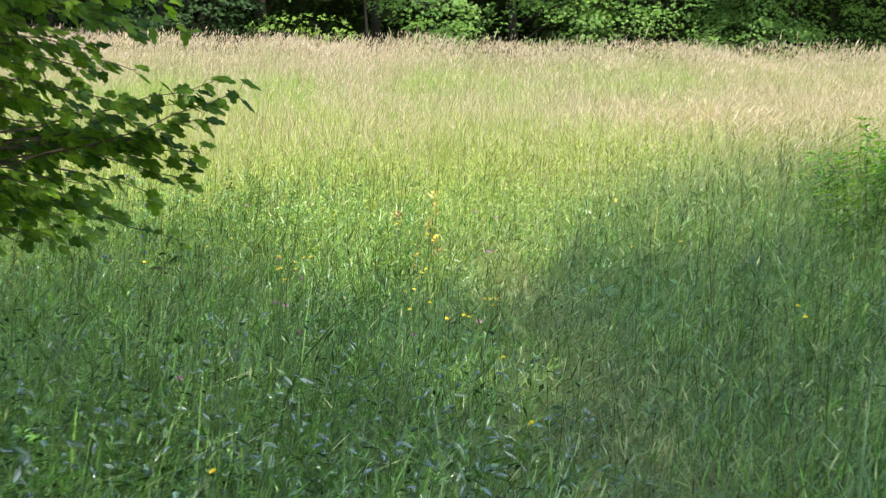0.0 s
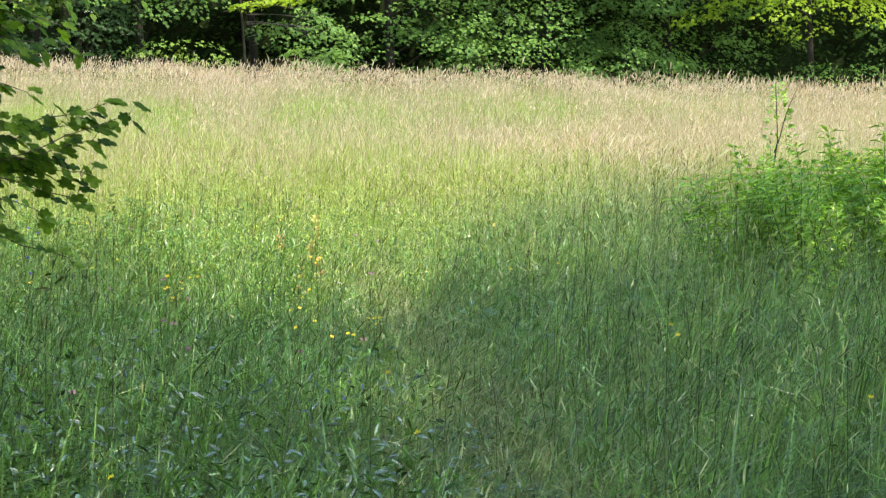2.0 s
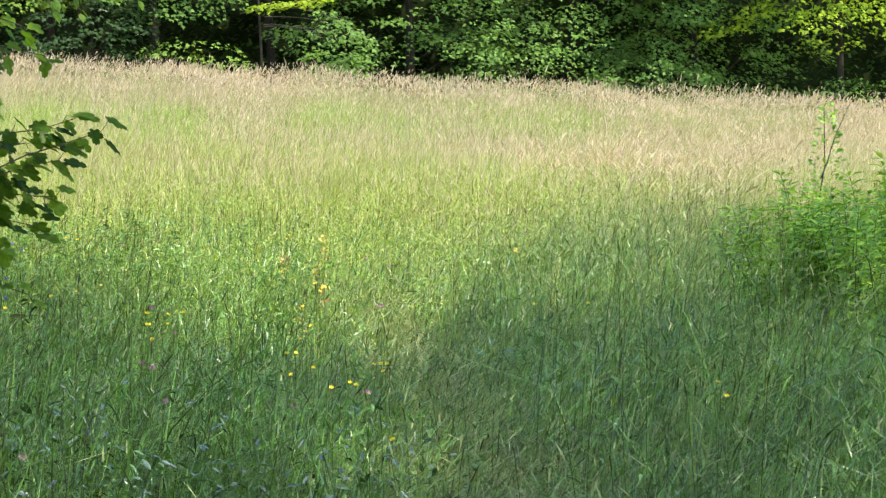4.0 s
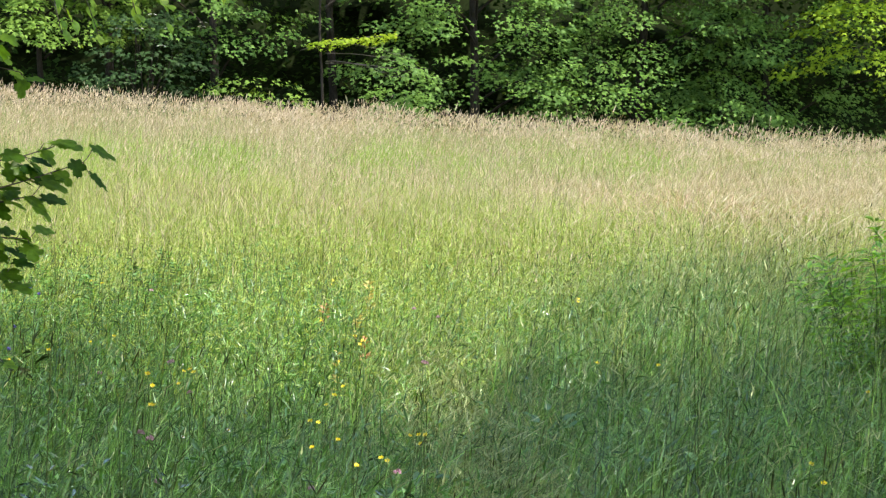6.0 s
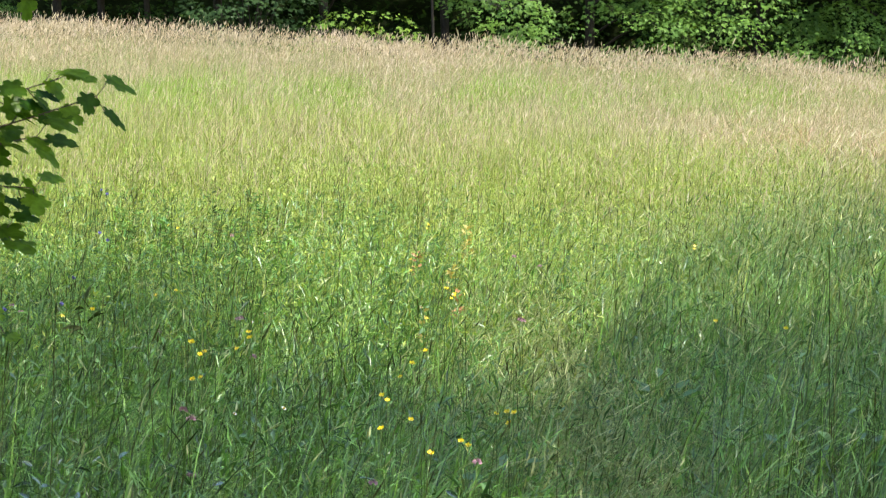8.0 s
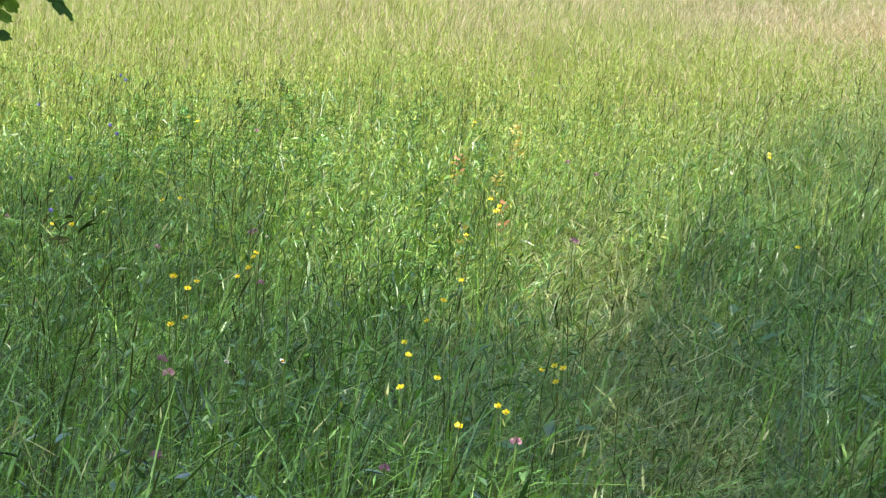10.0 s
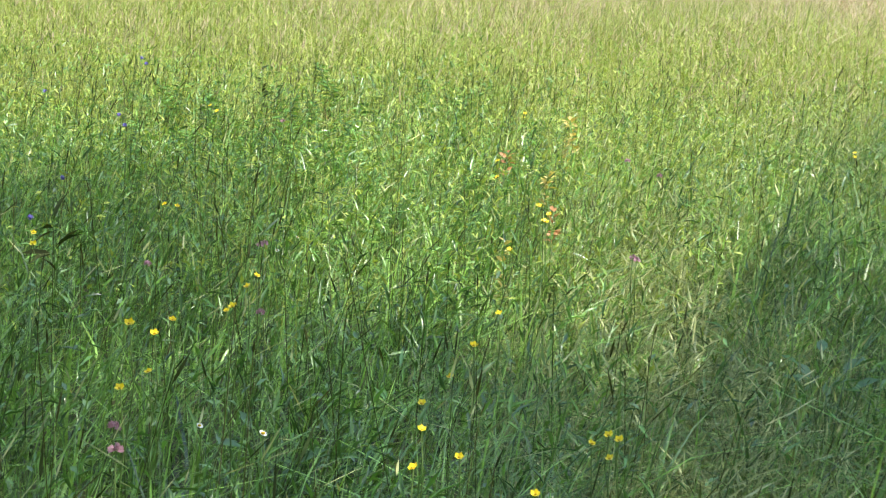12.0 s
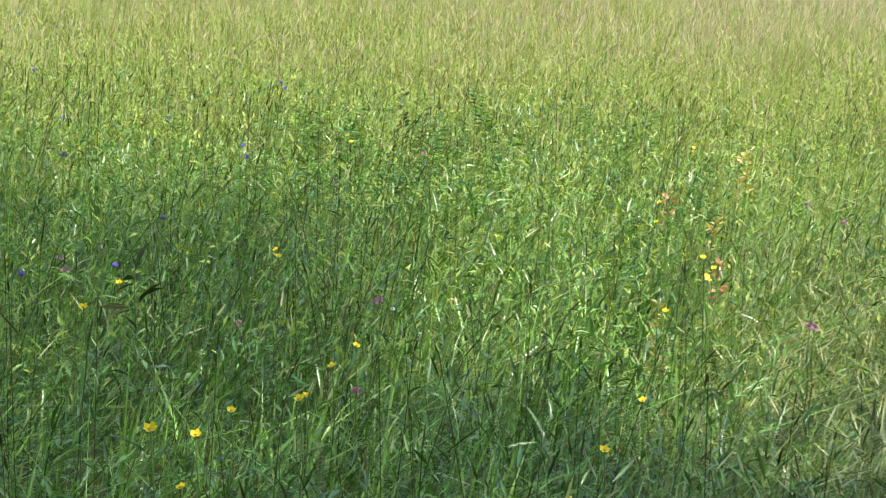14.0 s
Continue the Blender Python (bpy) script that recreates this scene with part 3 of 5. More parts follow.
# ---- trees ----
LEAF_LOBED = (np.array([(0, 0, 0), (-0.50, 0.40, -0.08), (-0.19, 0.58, 0.0), (0, 1.0, -0.16), (0.19, 0.58, 0.0), (0.50, 0.40, -0.08), (0, 0.42, 0.05)]),
              np.zeros((0, 4), int), np.array([(0, 6, 1), (1, 6, 2), (2, 6, 3), (3, 6, 4), (4, 6, 5), (5, 6, 0)]))
LEAF_KITE = (np.array([(0, 0, 0), (-0.46, 0.42, -0.06), (0.46, 0.42, -0.06), (0, 0.45, 0.05), (0, 1.0, -0.16)]),
             np.zeros((0, 4), int), np.array([(0, 3, 1), (0, 2, 3), (1, 3, 4), (3, 2, 4)]))


def spray(r, centre, out, size, count, leaf, loose=1.0):
    """Leaf places, ways, ups and sizes of one flat drooping spray at the end of a branch."""
    out = np.array(out, float)
    out /= np.linalg.norm(out) + 1e-9
    side = np.cross(out, (0, 0, 1.0))
    side /= np.linalg.norm(side) + 1e-9
    a, b = r.uniform(-0.55, 0.55, count), r.beta(1.6, 1.1, count)
    wide = a * (0.35 + 0.9 * np.sin(np.pi * np.clip(b, 0.05, 0.95)))
    p = np.asarray(centre) + size * (b[:, None] * out + wide[:, None] * side)
    p[:, 2] += size * (-0.34 * b**2 + r.normal(0, 0.03 + 0.055 * loose, count) - 0.35 * wide**2)
    f = out * 0.8 + side * (wide * 1.6)[:, None] + np.stack([r.normal(0, 0.35, count), r.normal(0, 0.35, count), r.uniform(-0.9, -0.1, count)], 1)
    u = np.stack([r.normal(0.1, 0.34, count), r.normal(-0.15 - 0.27 * loose, 0.34, count), np.ones(count)], 1)
    return p, f, u, leaf * r.uniform(0.7, 1.25, count)


def crown_arrays(seed, lo, hi, radius, n_sprays, leaf, count=58, spread=1.0, front=0.55, loose=1.0):
    """A crown of sprays round a trunk at the origin: foliage and limbs."""
    r = np.random.default_rng(seed)
    parts, high_parts, limbs = [], [], []
    for k in range(n_sprays):
        t = (k + r.random()) / n_sprays
        z = lo + (hi - lo) * t
        lean = radius * (0.55 + 0.6 * math.sin(math.pi * min(0.98, 0.30 + 0.62 * t))) * r.uniform(0.35, 1.0)
        a = r.uniform(-math.pi, 0) if r.random() < front else r.uniform(-math.pi, math.pi)
        out = np.array([math.cos(a), math.sin(a), r.uniform(-0.15, 0.25)])
        start = np.array([0, 0, z]) + out * lean * 0.75
        wide = radius * r.uniform(0.21, 0.36) * spread
        if z > 5.8 or leaf > 0.2:
            high_parts.append(spray(r, start, out, wide, count if leaf > 0.2 else count // 3, leaf if leaf > 0.2 else leaf * 1.8))
        else:
            parts.append(spray(r, start, out, wide, count, leaf, loose))
        if k % 11 == 0:
            root = np.array([0.02, 0, max(0.5, z - lean * 0.35)])
            s = np.linspace(0, 1, 5)[:, None]
            pts = root + (start + out * radius * 0.2 - root) * s
            pts[:, 2] += 0.12 * lean * np.sin(np.pi * s[:, 0])
            limbs.append(tube(pts, np.linspace(0.035, 0.008, 5), 4))
    crown = []
    for shape, group in ((LEAF_LOBED, parts), (LEAF_KITE, high_parts)):
        if group:
            crown.append(scattered(shape, *(np.concatenate([q[i] for q in group]) for i in range(4))))
    return joined(crown), limbs


def trunk_arrays(seed, height, radius, lean=0.3):
    r = random.Random(seed)
    top = (r.uniform(-lean, lean), r.uniform(-lean, lean), height)
    pts = curve((0, 0, -0.1), top, 0, 12, 0.05, r)
    rad = radius * (1 - 0.85 * np.linspace(0, 1, 12)) + radius * 0.5 * np.exp(-np.linspace(0, 12, 12))
    return tube(pts, rad, 9)


def tree(name, place, seed, lo, hi, radius, n_sprays, leaf, material, trunk_h, trunk_r, label, group, bark=None, count=58, front=0.75, spread=1.0, loose=1.0):
    top = thing(name, place, label, "tree", group)
    crown, limbs = crown_arrays(seed, lo, hi, radius, n_sprays, leaf, count, spread, front, loose)
    solid("trunk", mesh_np("trunk", *trunk_arrays(seed, trunk_h, trunk_r)), bark or BARK, top)
    for limb_arrays in limbs:
        solid("branch", mesh_np("branch", *limb_arrays), bark or BARK, top)
    solid("crown", mesh_np("crown", *crown), material, top)
    return top


def on_ground(x, y, dz=0.0):
    return (x, y, float(ground_z(x, y)) + dz)


EDGE = "trees at the edge of the wood"
tree("maple_tree", on_ground(3.6, 51.0), 21, 0.4, 14, 3.4, 330, 0.112, CROWN, 12, 0.11, "leafy green maple at the meadow's edge, branches to the ground", EDGE)
tree("maple_tree", on_ground(7.6, 51.6), 22, 0.3, 13, 3.3, 330, 0.112, CROWN, 12, 0.11, "leafy green maple with low layered branches", EDGE)
tree("maple_tree", on_ground(-8.8, 51.5), 23, 3.2, 14, 3.4, 290, 0.112, CROWN, 12, 0.10, "green maple with bare lower trunk at the wood's edge", EDGE)
tree("maple_tree", on_ground(-2.5, 50.0), 34, 2.0, 13, 2.8, 205, 0.112, CROWN, 13, 0.10, "tall maple with bare dark trunk and high branches", EDGE)
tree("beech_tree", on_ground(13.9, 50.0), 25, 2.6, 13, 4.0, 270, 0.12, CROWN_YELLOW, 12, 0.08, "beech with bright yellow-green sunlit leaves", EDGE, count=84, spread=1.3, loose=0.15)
tree("maple_tree", on_ground(-5.2, 52.8), 27, 3.4, 13, 3.2, 280, 0.112, CROWN, 12, 0.10, "slender green maple among dark trunks", EDGE)
tree("maple_tree", on_ground(10.8, 52.0), 28, 0.4, 13, 3.2, 300, 0.112, CROWN, 12, 0.09, "dark green maple in the shade of a beech", EDGE)
tree("maple_tree", on_ground(17.5, 51.5), 29, 0.8, 14, 3.6, 130, 0.112, CROWN, 13, 0.17, "green maple at the meadow's edge", EDGE)
tree("maple_tree", on_ground(-6.3, 49.6), 31, 2.0, 9, 2.6, 250, 0.105, CROWN_SUNLIT, 8.5, 0.07, "young maple with sunlit sprays over a dark gap", EDGE, count=96, front=0.9)
tree("maple_tree", on_ground(-13.0, 51.5), 30, 0.8, 14, 3.6, 130, 0.112, CROWN, 13, 0.17, "green maple beside dark undergrowth", EDGE)

# slim pale trunk and the bright spray beside it
slim = thing("young_tree", on_ground(0.05, 47.6), "slim young tree with a thin pale trunk, leafy above", "tree", EDGE)
solid("trunk", mesh_np("trunk", *tube(curve((0, 0, -0.1), (-0.25, 0.2, 7.5), 0, 10, 0.03), np.linspace(0.034, 0.018, 10), 7)), BARK, slim)
r0 = np.random.default_rng(5)
n = 330
along = r0.beta(1.1, 1.0, n)
out = r0.normal(0, 0.10 + 0.22 * np.sin(np.pi * np.clip(along, 0.05, 0.95)), n)
p = np.stack([-0.36 + 1.95 * along, -0.3 + out, 2.13 + 0.30 * np.sqrt(along) - 0.25 * np.abs(out) + r0.normal(0, 0.035, n)], 1)
f = np.stack([-0.6 + r0.normal(0, 0.4, n), 1.6 * out - 0.2, r0.uniform(-0.5, 0.0, n)], 1)
u = np.stack([r0.normal(0, 0.25, n), r0.normal(-0.2, 0.25, n), np.ones(n)], 1)


def leafy_spray(leaves, twigs, material, label):
    """A spray of the young tree: leaves on the bark twigs that carry them."""
    me = mesh_np("spray", *joined([leaves] + twigs))
    ob = solid("spray", me, material, slim, label)
    me.materials.append(BARK_PALE)
    first_twig = len(leaves[0])
    for poly in me.polygons:
        if poly.vertices[0] >= first_twig:
            poly.material_index = 1
    return ob


stalk = curve((1.6, -0.25, 2.41), (-0.3, -0.3, 2.12), 0.06, 8, 0.02)
twigs = [tube(stalk, np.linspace(0.016, 0.004, 8), 5)]
for k in range(1, 8):
    for side in (-1, 1):
        reach = 0.42 * math.sin(math.pi * min(0.95, 0.1 + k / 8))
        twigs.append(tube(curve(stalk[k], stalk[k] + np.array([-0.22, side * reach, -0.05]), 0.02, 4, 0.01), np.linspace(0.005, 0.002, 4), 4))
leafy_spray(scattered(LEAF_LOBED, p, f, u, r0.uniform(0.08, 0.13, n)), twigs, CROWN_YELLOW, "bright yellow-green leaf spray")
for start, way in [((1.2, -0.2, 2.1), (0.7, -0.7, -0.05)), ((1.5, -0.2, 1.88), (0.7, -0.7, -0.05)), ((1.8, -0.2, 1.66), (0.7, -0.7, -0.05)), ((1.3, -0.2, 1.7), (0.2, -0.9, -0.05))]:
    leaves = scattered(LEAF_LOBED, *spray(r0, start, way, 0.8, 60, 0.115))
    ahead = np.array(way) / np.linalg.norm(way)
    across = np.array([-ahead[1], ahead[0], 0.0])
    stalk = curve((0.02, 0.0, start[2] + 0.15), np.array(start) + ahead * 0.75 + (0, 0, -0.16), 0.1, 8, 0.01)
    twigs = [tube(stalk, np.linspace(0.012, 0.003, 8), 5)]
    for k in range(4, 8):
        for side in (-1, 1):
            twigs.append(tube(curve(stalk[k], stalk[k] + ahead * 0.12 + across * 0.3 * side, 0.01, 4, 0.01), np.linspace(0.005, 0.002, 4), 4))
    leafy_spray(leaves, twigs, CROWN, "light green leaf spray")

young, young_limbs = crown_arrays(99, 3.3, 7.5, 1.2, 60, 0.11, 30)
solid("crown", mesh_np("crown", *young), CROWN, slim)
for limb_arrays in young_limbs:
    solid("branch", mesh_np("branch", *limb_arrays), BARK, slim)

# trunks in the dark of the wood
for k, (tx, ty, tr, hh) in enumerate([(0.3, 53.2, 0.11, 9), (-7.6, 51.2, 0.09, 8)]):
    stand = thing("tree_trunk", on_ground(tx, ty), "bare dark trunk inside the wood", "tree", "bare trunks in the wood")
    solid("trunk", mesh_np("trunk", *tube(curve((0, 0, -0.1), (rnd.uniform(-0.6, 0.6), rnd.uniform(-0.3, 0.3), hh), 0, 10, 0.06), np.linspace(tr, tr * 0.6, 10), 9)), BARK, stand)
    r1 = np.random.default_rng(40 + k)
    tops = [spray(r1, (r1.normal(0, 0.6), r1.normal(0, 0.6), hh - r1.uniform(0, 2.5)), (math.cos(a), math.sin(a), 0.1), 1.6, 40, 0.2) for a in r1.uniform(0, 6.28, 16)]
    p, f, u, s = (np.concatenate([b[i] for b in tops]) for i in range(4))
    solid("crown", mesh_np("crown", *scattered(LEAF_LOBED, p, f, u, s)), CROWN_SHADED, stand)


# shrubs at the foot of the trees
def shrub(place, seed, height, radius, n_sprays, material, label, leaf=0.10, blossoms=0):
    top = thing("shrub", place, label, "shrub", "shrubs along the wood")
    r = np.random.default_rng(seed)
    parts, twigs = [], []
    for _ in range(n_sprays):
        a, t = r.uniform(0, 2 * math.pi), r.random()
        out = np.array([math.cos(a), math.sin(a), 0.15])
        c = np.array([0, 0, height * (0.12 + 0.8 * t)]) + out * radius * math.sin(math.pi * (0.25 + 0.65 * t)) * r.uniform(0.3, 0.85)
        parts.append(spray(r, c, out, radius * 0.45, 18, leaf))
        if len(parts) % 5 == 0:
            twigs.append(tube(curve((r.normal(0, 0.1), r.normal(0, 0.1), 0), c, 0.05, 4), np.linspace(0.015, 0.005, 4), 4))
    p, f, u, s = (np.concatenate([b[i] for b in parts]) for i in range(4))
    solid("foliage", mesh_np("foliage", *scattered(LEAF_LOBED, p, f, u, s)), material, top)
    for twig_arrays in twigs:
        solid("twig", mesh_np("twig", *twig_arrays), BARK, top)
    for _ in range(blossoms):
        a, z = r.uniform(-math.pi, 0), r.uniform(0.35, 0.95) * height
        c = np.array([math.cos(a), math.sin(a), 0]) * radius * r.uniform(0.75, 1.0) + (0, 0, z)
        n = 30
        rr, aa = np.sqrt(r.random(n)) * 0.085, r.uniform(0, 6.28, n)
        pp = c + np.stack([rr * np.cos(aa), rr * np.sin(aa), 0.03 - rr**2 * 4], 1)
        solid("blossom", mesh_np("blossom", *scattered(LEAF_OVAL, pp, np.stack([np.cos(aa), np.sin(aa), np.full(n, 0.2)], 1), np.tile([0, -0.9, 0.6], (n, 1)), np.full(n, 0.022))), CREAM_PETAL, top, "flat creamy white blossom")
    return top


shrub(on_ground(-1.6, 47.9), 61, 1.5, 1.3, 40, CROWN_SUNLIT, "low bright green shrub behind tall grass")
shrub(on_ground(-3.9, 48.6), 62, 2.9, 1.4, 110, ELDER_SHADED, "green elder shrub with white flat blossoms", 0.12, 9)
shrub(on_ground(1.7, 48.3), 63, 1.4, 1.0, 28, CROWN, "small green shrub in front of dark trunks")
shrub(on_ground(5.6, 48.6), 64, 2.0, 1.7, 50, CROWN, "green shrub under maple branches")
shrub(on_ground(-10.5, 48.6), 65, 2.0, 1.7, 46, CROWN_SHADED, "dark shrub at the meadow's edge")
shrub(on_ground(-7.0, 50.2), 66, 1.2, 1.4, 32, CROWN_SHADED, "low dark shrub between trunks")
shrub(on_ground(9.3, 48.9), 67, 1.6, 1.5, 44, CROWN, "low green shrub under the trees")
shrub(on_ground(14.2, 48.8), 68, 1.4, 1.5, 40, CROWN, "low dark shrub under a beech")
shrub(on_ground(17.2, 48.6), 69, 1.5, 1.5, 36, CROWN, "green shrub at the wood's edge")

# litter on the wood's floor, its colour darkened to carry the shade there
lx, ly = np.meshgrid(np.linspace(-40, 40, 54), np.linspace(48.5, 86, 26))
li = np.arange(lx.size).reshape(lx.shape)
litter = solid("forest_floor", mesh_np("forest_floor", np.stack([lx.ravel(), ly.ravel(), ground_z(lx.ravel(), ly.ravel()) + 0.04], 1), np.stack([li[:-1, :-1], li[:-1, 1:], li[1:, 1:], li[1:, :-1]], -1).reshape(-1, 4)),
               rough_material("leaf_litter_shaded", (0.014, 0.011, 0.007), (0.045, 0.034, 0.020), 2.5, 0.95, 0.6))
tagged(litter, "leaf litter under the trees, coloured dark for shade", "ground", kind="structure")

# the depth of the wood, its shade partly put into the leaf colour
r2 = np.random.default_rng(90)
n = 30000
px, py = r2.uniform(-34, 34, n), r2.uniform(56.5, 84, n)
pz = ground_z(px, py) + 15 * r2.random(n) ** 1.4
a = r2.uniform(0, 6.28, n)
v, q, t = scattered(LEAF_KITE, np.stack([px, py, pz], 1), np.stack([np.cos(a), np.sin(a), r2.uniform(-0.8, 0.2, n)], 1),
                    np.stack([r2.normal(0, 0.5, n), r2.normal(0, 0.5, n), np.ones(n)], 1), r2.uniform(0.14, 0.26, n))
tagged(solid("deep_wood", mesh_np("deep_wood", v, q, t), CROWN_SHADED), "foliage deep inside the wood, coloured dark for its shade", "woods", kind="stuff")
# unseen layer of large leaves, added above the wood to keep sun out
n = 24000
px, py = r2.uniform(-36, 36, n), 50.5 + 36 * r2.random(n) ** 1.5
pz = ground_z(px, py) + 8.0 - 1.0 * smooth(py, 56, 62) + 8 * r2.random(n)
a = r2.uniform(0, 6.28, n)
v, q, t = scattered(LEAF_KITE, np.stack([px, py, pz], 1), np.stack([np.cos(a), np.sin(a), r2.uniform(-0.8, 0.2, n)], 1),
                    np.stack([r2.normal(0, 0.5, n), r2.normal(0, 0.5, n), np.ones(n)], 1), r2.uniform(0.55, 1.05, n) * (1 + 0.4 * smooth(py, 58, 64)))
tagged(solid("shade_canopy", mesh_np("shade_canopy", v, q, t), CROWN), "leaf layer above the wood, added to block the sun", "woods", kind="stuff")

# dark sheet added behind the trees: closes sky gaps, stands in for deep shade
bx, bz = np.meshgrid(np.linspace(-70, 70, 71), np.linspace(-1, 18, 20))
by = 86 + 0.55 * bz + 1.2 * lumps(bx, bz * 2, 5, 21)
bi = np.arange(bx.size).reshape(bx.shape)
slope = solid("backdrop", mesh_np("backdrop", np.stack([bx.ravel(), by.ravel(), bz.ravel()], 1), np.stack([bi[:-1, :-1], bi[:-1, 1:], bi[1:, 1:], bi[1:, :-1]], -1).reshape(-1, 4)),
              rough_material("wood_shade_sheet", (0.006, 0.010, 0.004), (0.02, 0.03, 0.010), 0.8, 1.0, 0.5, sheen=0.02))
tagged(slope, "dark sheet behind the trees in place of shaded wood", "slope", kind="structure")

# tall unseen trees added beside the way to cast the near meadow's shade
SHADE = "tall trees beside the meadow"
first = tree("shade_oak", on_ground(9.2, -0.8), 71, 3.5, 15.0, 5.0, 116, 0.36, CROWN, 13, 0.28, "unseen tall oak added to shade the meadow", SHADE, front=0.0, spread=1.2, count=30)
# copies left of the way, added to hold back skylight
copy_thing(first, Matrix.Translation(on_ground(-3.9, -1.6)) @ Matrix.Rotation(radians(30), 4, "Z") @ Matrix.Scale(0.8, 4))
copy_thing(first, Matrix.Translation(on_ground(-6.6, 1.0)) @ Matrix.Rotation(radians(200), 4, "Z") @ Matrix.Scale(0.85, 4))
copy_thing(first, Matrix.Translation(on_ground(-8.4, 8.2)) @ Matrix.Rotation(radians(300), 4, "Z") @ Matrix.Scale(0.8, 4))
tree("shade_oak", on_ground(4.6, 1.6), 81, 3.2, 13.0, 4.5, 60, 0.32, CROWN, 11.5, 0.24, "unseen thin-crowned oak added for shade", SHADE, front=0.0, spread=1.25, count=26)
airy = tree("shade_oak", on_ground(8.9, 2.3), 72, 4.6, 12.6, 5.0, 104, 0.26, CROWN, 13, 0.26, "unseen wide-crowned oak added for shade", SHADE, front=0.0, spread=1.6, count=30)
copy_thing(airy, Matrix.Translation(on_ground(11.0, 14.0)) @ Matrix.Rotation(radians(140), 4, "Z") @ Matrix.Scale(0.8, 4))


tree("hazel_tree", on_ground(5.3, 5.9), 75, 1.8, 5.2, 1.8, 40, 0.19, CROWN, 5.0, 0.07, "unseen open hazel added for thin shade", SHADE, front=0.0, spread=1.8, count=20)
tree("hazel_tree", on_ground(4.3, 7.9), 79, 3.0, 6.4, 1.3, 38, 0.22, CROWN, 4.6, 0.06, "unseen spreading hazel added for shade", SHADE, front=0.0, spread=1.8, count=24)
tree("shade_ash", on_ground(7.0, 5.3), 80, 11.4, 14.2, 1.25, 40, 0.24, CROWN, 13.5, 0.14, "unseen slender ash with an open crown, added for shade", SHADE, front=0.0, spread=1.7, count=17)
tree("shade_ash", on_ground(4.9, 10.0), 82, 4.8, 7.4, 0.9, 16, 0.2, CROWN, 7.0, 0.07, "unseen slim ash with few leaves, added for shade", SHADE, front=0.0, spread=1.8, count=14)
bushy = tree("hazel_tree", on_ground(4.2, 4.6), 84, 1.0, 4.4, 1.6, 64, 0.2, CROWN, 4.0, 0.06, "unseen bushy hazel added to block skylight and sun", SHADE, front=0.0, spread=1.8, count=24)
copy_thing(bushy, Matrix.Translation(on_ground(-3.2, 3.8)) @ Matrix.Rotation(radians(120), 4, "Z"))
tree("shade_ash", on_ground(4.4, 4.1), 83, 7.6, 10.4, 1.2, 28, 0.24, CROWN, 10.0, 0.12, "unseen ash added for shade, leaves only at its top", SHADE, front=0.0, spread=1.7, count=17)
tree("shade_ash", on_ground(6.7, 9.2), 77, 3.0, 7.2, 1.5, 60, 0.24, CROWN, 8.0, 0.11, "unseen young leafy ash added for shade", SHADE, front=0.0, spread=1.7, count=26)
tree("shade_ash", on_ground(7.4, 13.0), 76, 3.0, 8.0, 1.6, 60, 0.24, CROWN, 7.6, 0.10, "unseen young ash added to shade the meadow's side", SHADE, front=0.0, spread=1.7, count=22)
tree("shade_ash", on_ground(4.9, 7.6), 73, 11.0, 15.0, 1.7, 40, 0.24, CROWN, 14.5, 0.16, "unseen ash with a high narrow crown, added for shade", SHADE, front=0.0, spread=1.7, count=18)


# ---- the maple beside the path ----
def lobed_leaf(seed, lobes):
    """A maple leaf, 1 long from its base at the origin along y, folded along its ribs."""
    r = random.Random(seed)
    rim = [(0.0, 0.0)]
    for ang, length in lobes:
        for da, k in ((-27, 0.74), (-15, 0.90), (-9, 0.83), (0, 1.0), (9, 0.83), (15, 0.90), (27, 0.74)):
            a = radians(ang + da)
            rim.append((length * k * math.sin(a) * r.uniform(0.95, 1.05), 0.12 + length * k * math.cos(a) * r.uniform(0.95, 1.05)))
    verts = [(0, 0.12, 0)] + [(px, py, 0.10 * abs(px) - 0.25 * (px * px + max(0, py) ** 2) * 0.7 + r.uniform(-0.02, 0.02)) for px, py in rim]
    tris = [(0, i, i + 1) for i in range(1, len(rim))] + [(0, len(rim), 1)]
    return np.array(verts), np.zeros((0, 4), int), np.array(tris)


SHAPES = []
for k in range(4):
    wide = [(-112, 0.40), (-56, 0.66), (0, 0.88), (56, 0.66), (112, 0.40)]
    me = mesh_np("maple_leaf", *lobed_leaf(k, wide))
    me.materials.append(MAPLE)
    SHAPES.append(me)
OVAL = []
for k in range(2):
    v = LEAF_OVAL[0] * (1.45 + 0.2 * k, 1, 1)
    me = mesh_np("oval_leaf", v, LEAF_OVAL[1], LEAF_OVAL[2])
    me.materials.append(HAZEL)
    OVAL.append(me)


def hang_leaf(shapes, twig, foot, way, up, size, stalks):
    """One leaf as a part of its twig, on a thin stalk from foot."""
    foot, way, up = Vector(foot), Vector(way).normalized(), Vector(up)
    base = foot + way * size * 0.35 + Vector((0, 0, rnd.uniform(-0.35, 0.75) * size))
    stalks.append(tube(curve(foot, base, -0.004, 4), np.full(4, 0.0013), 4))
    side = way.cross(up).normalized()
    face = side.cross(way)
    m = Matrix((side, way, face)).transposed().to_4x4()
    ob = new("leaf", shapes[rnd.randrange(len(shapes))])
    ob.parent = twig
    ob.matrix_local = Matrix.Translation(base) @ m @ Matrix.Scale(size, 4)


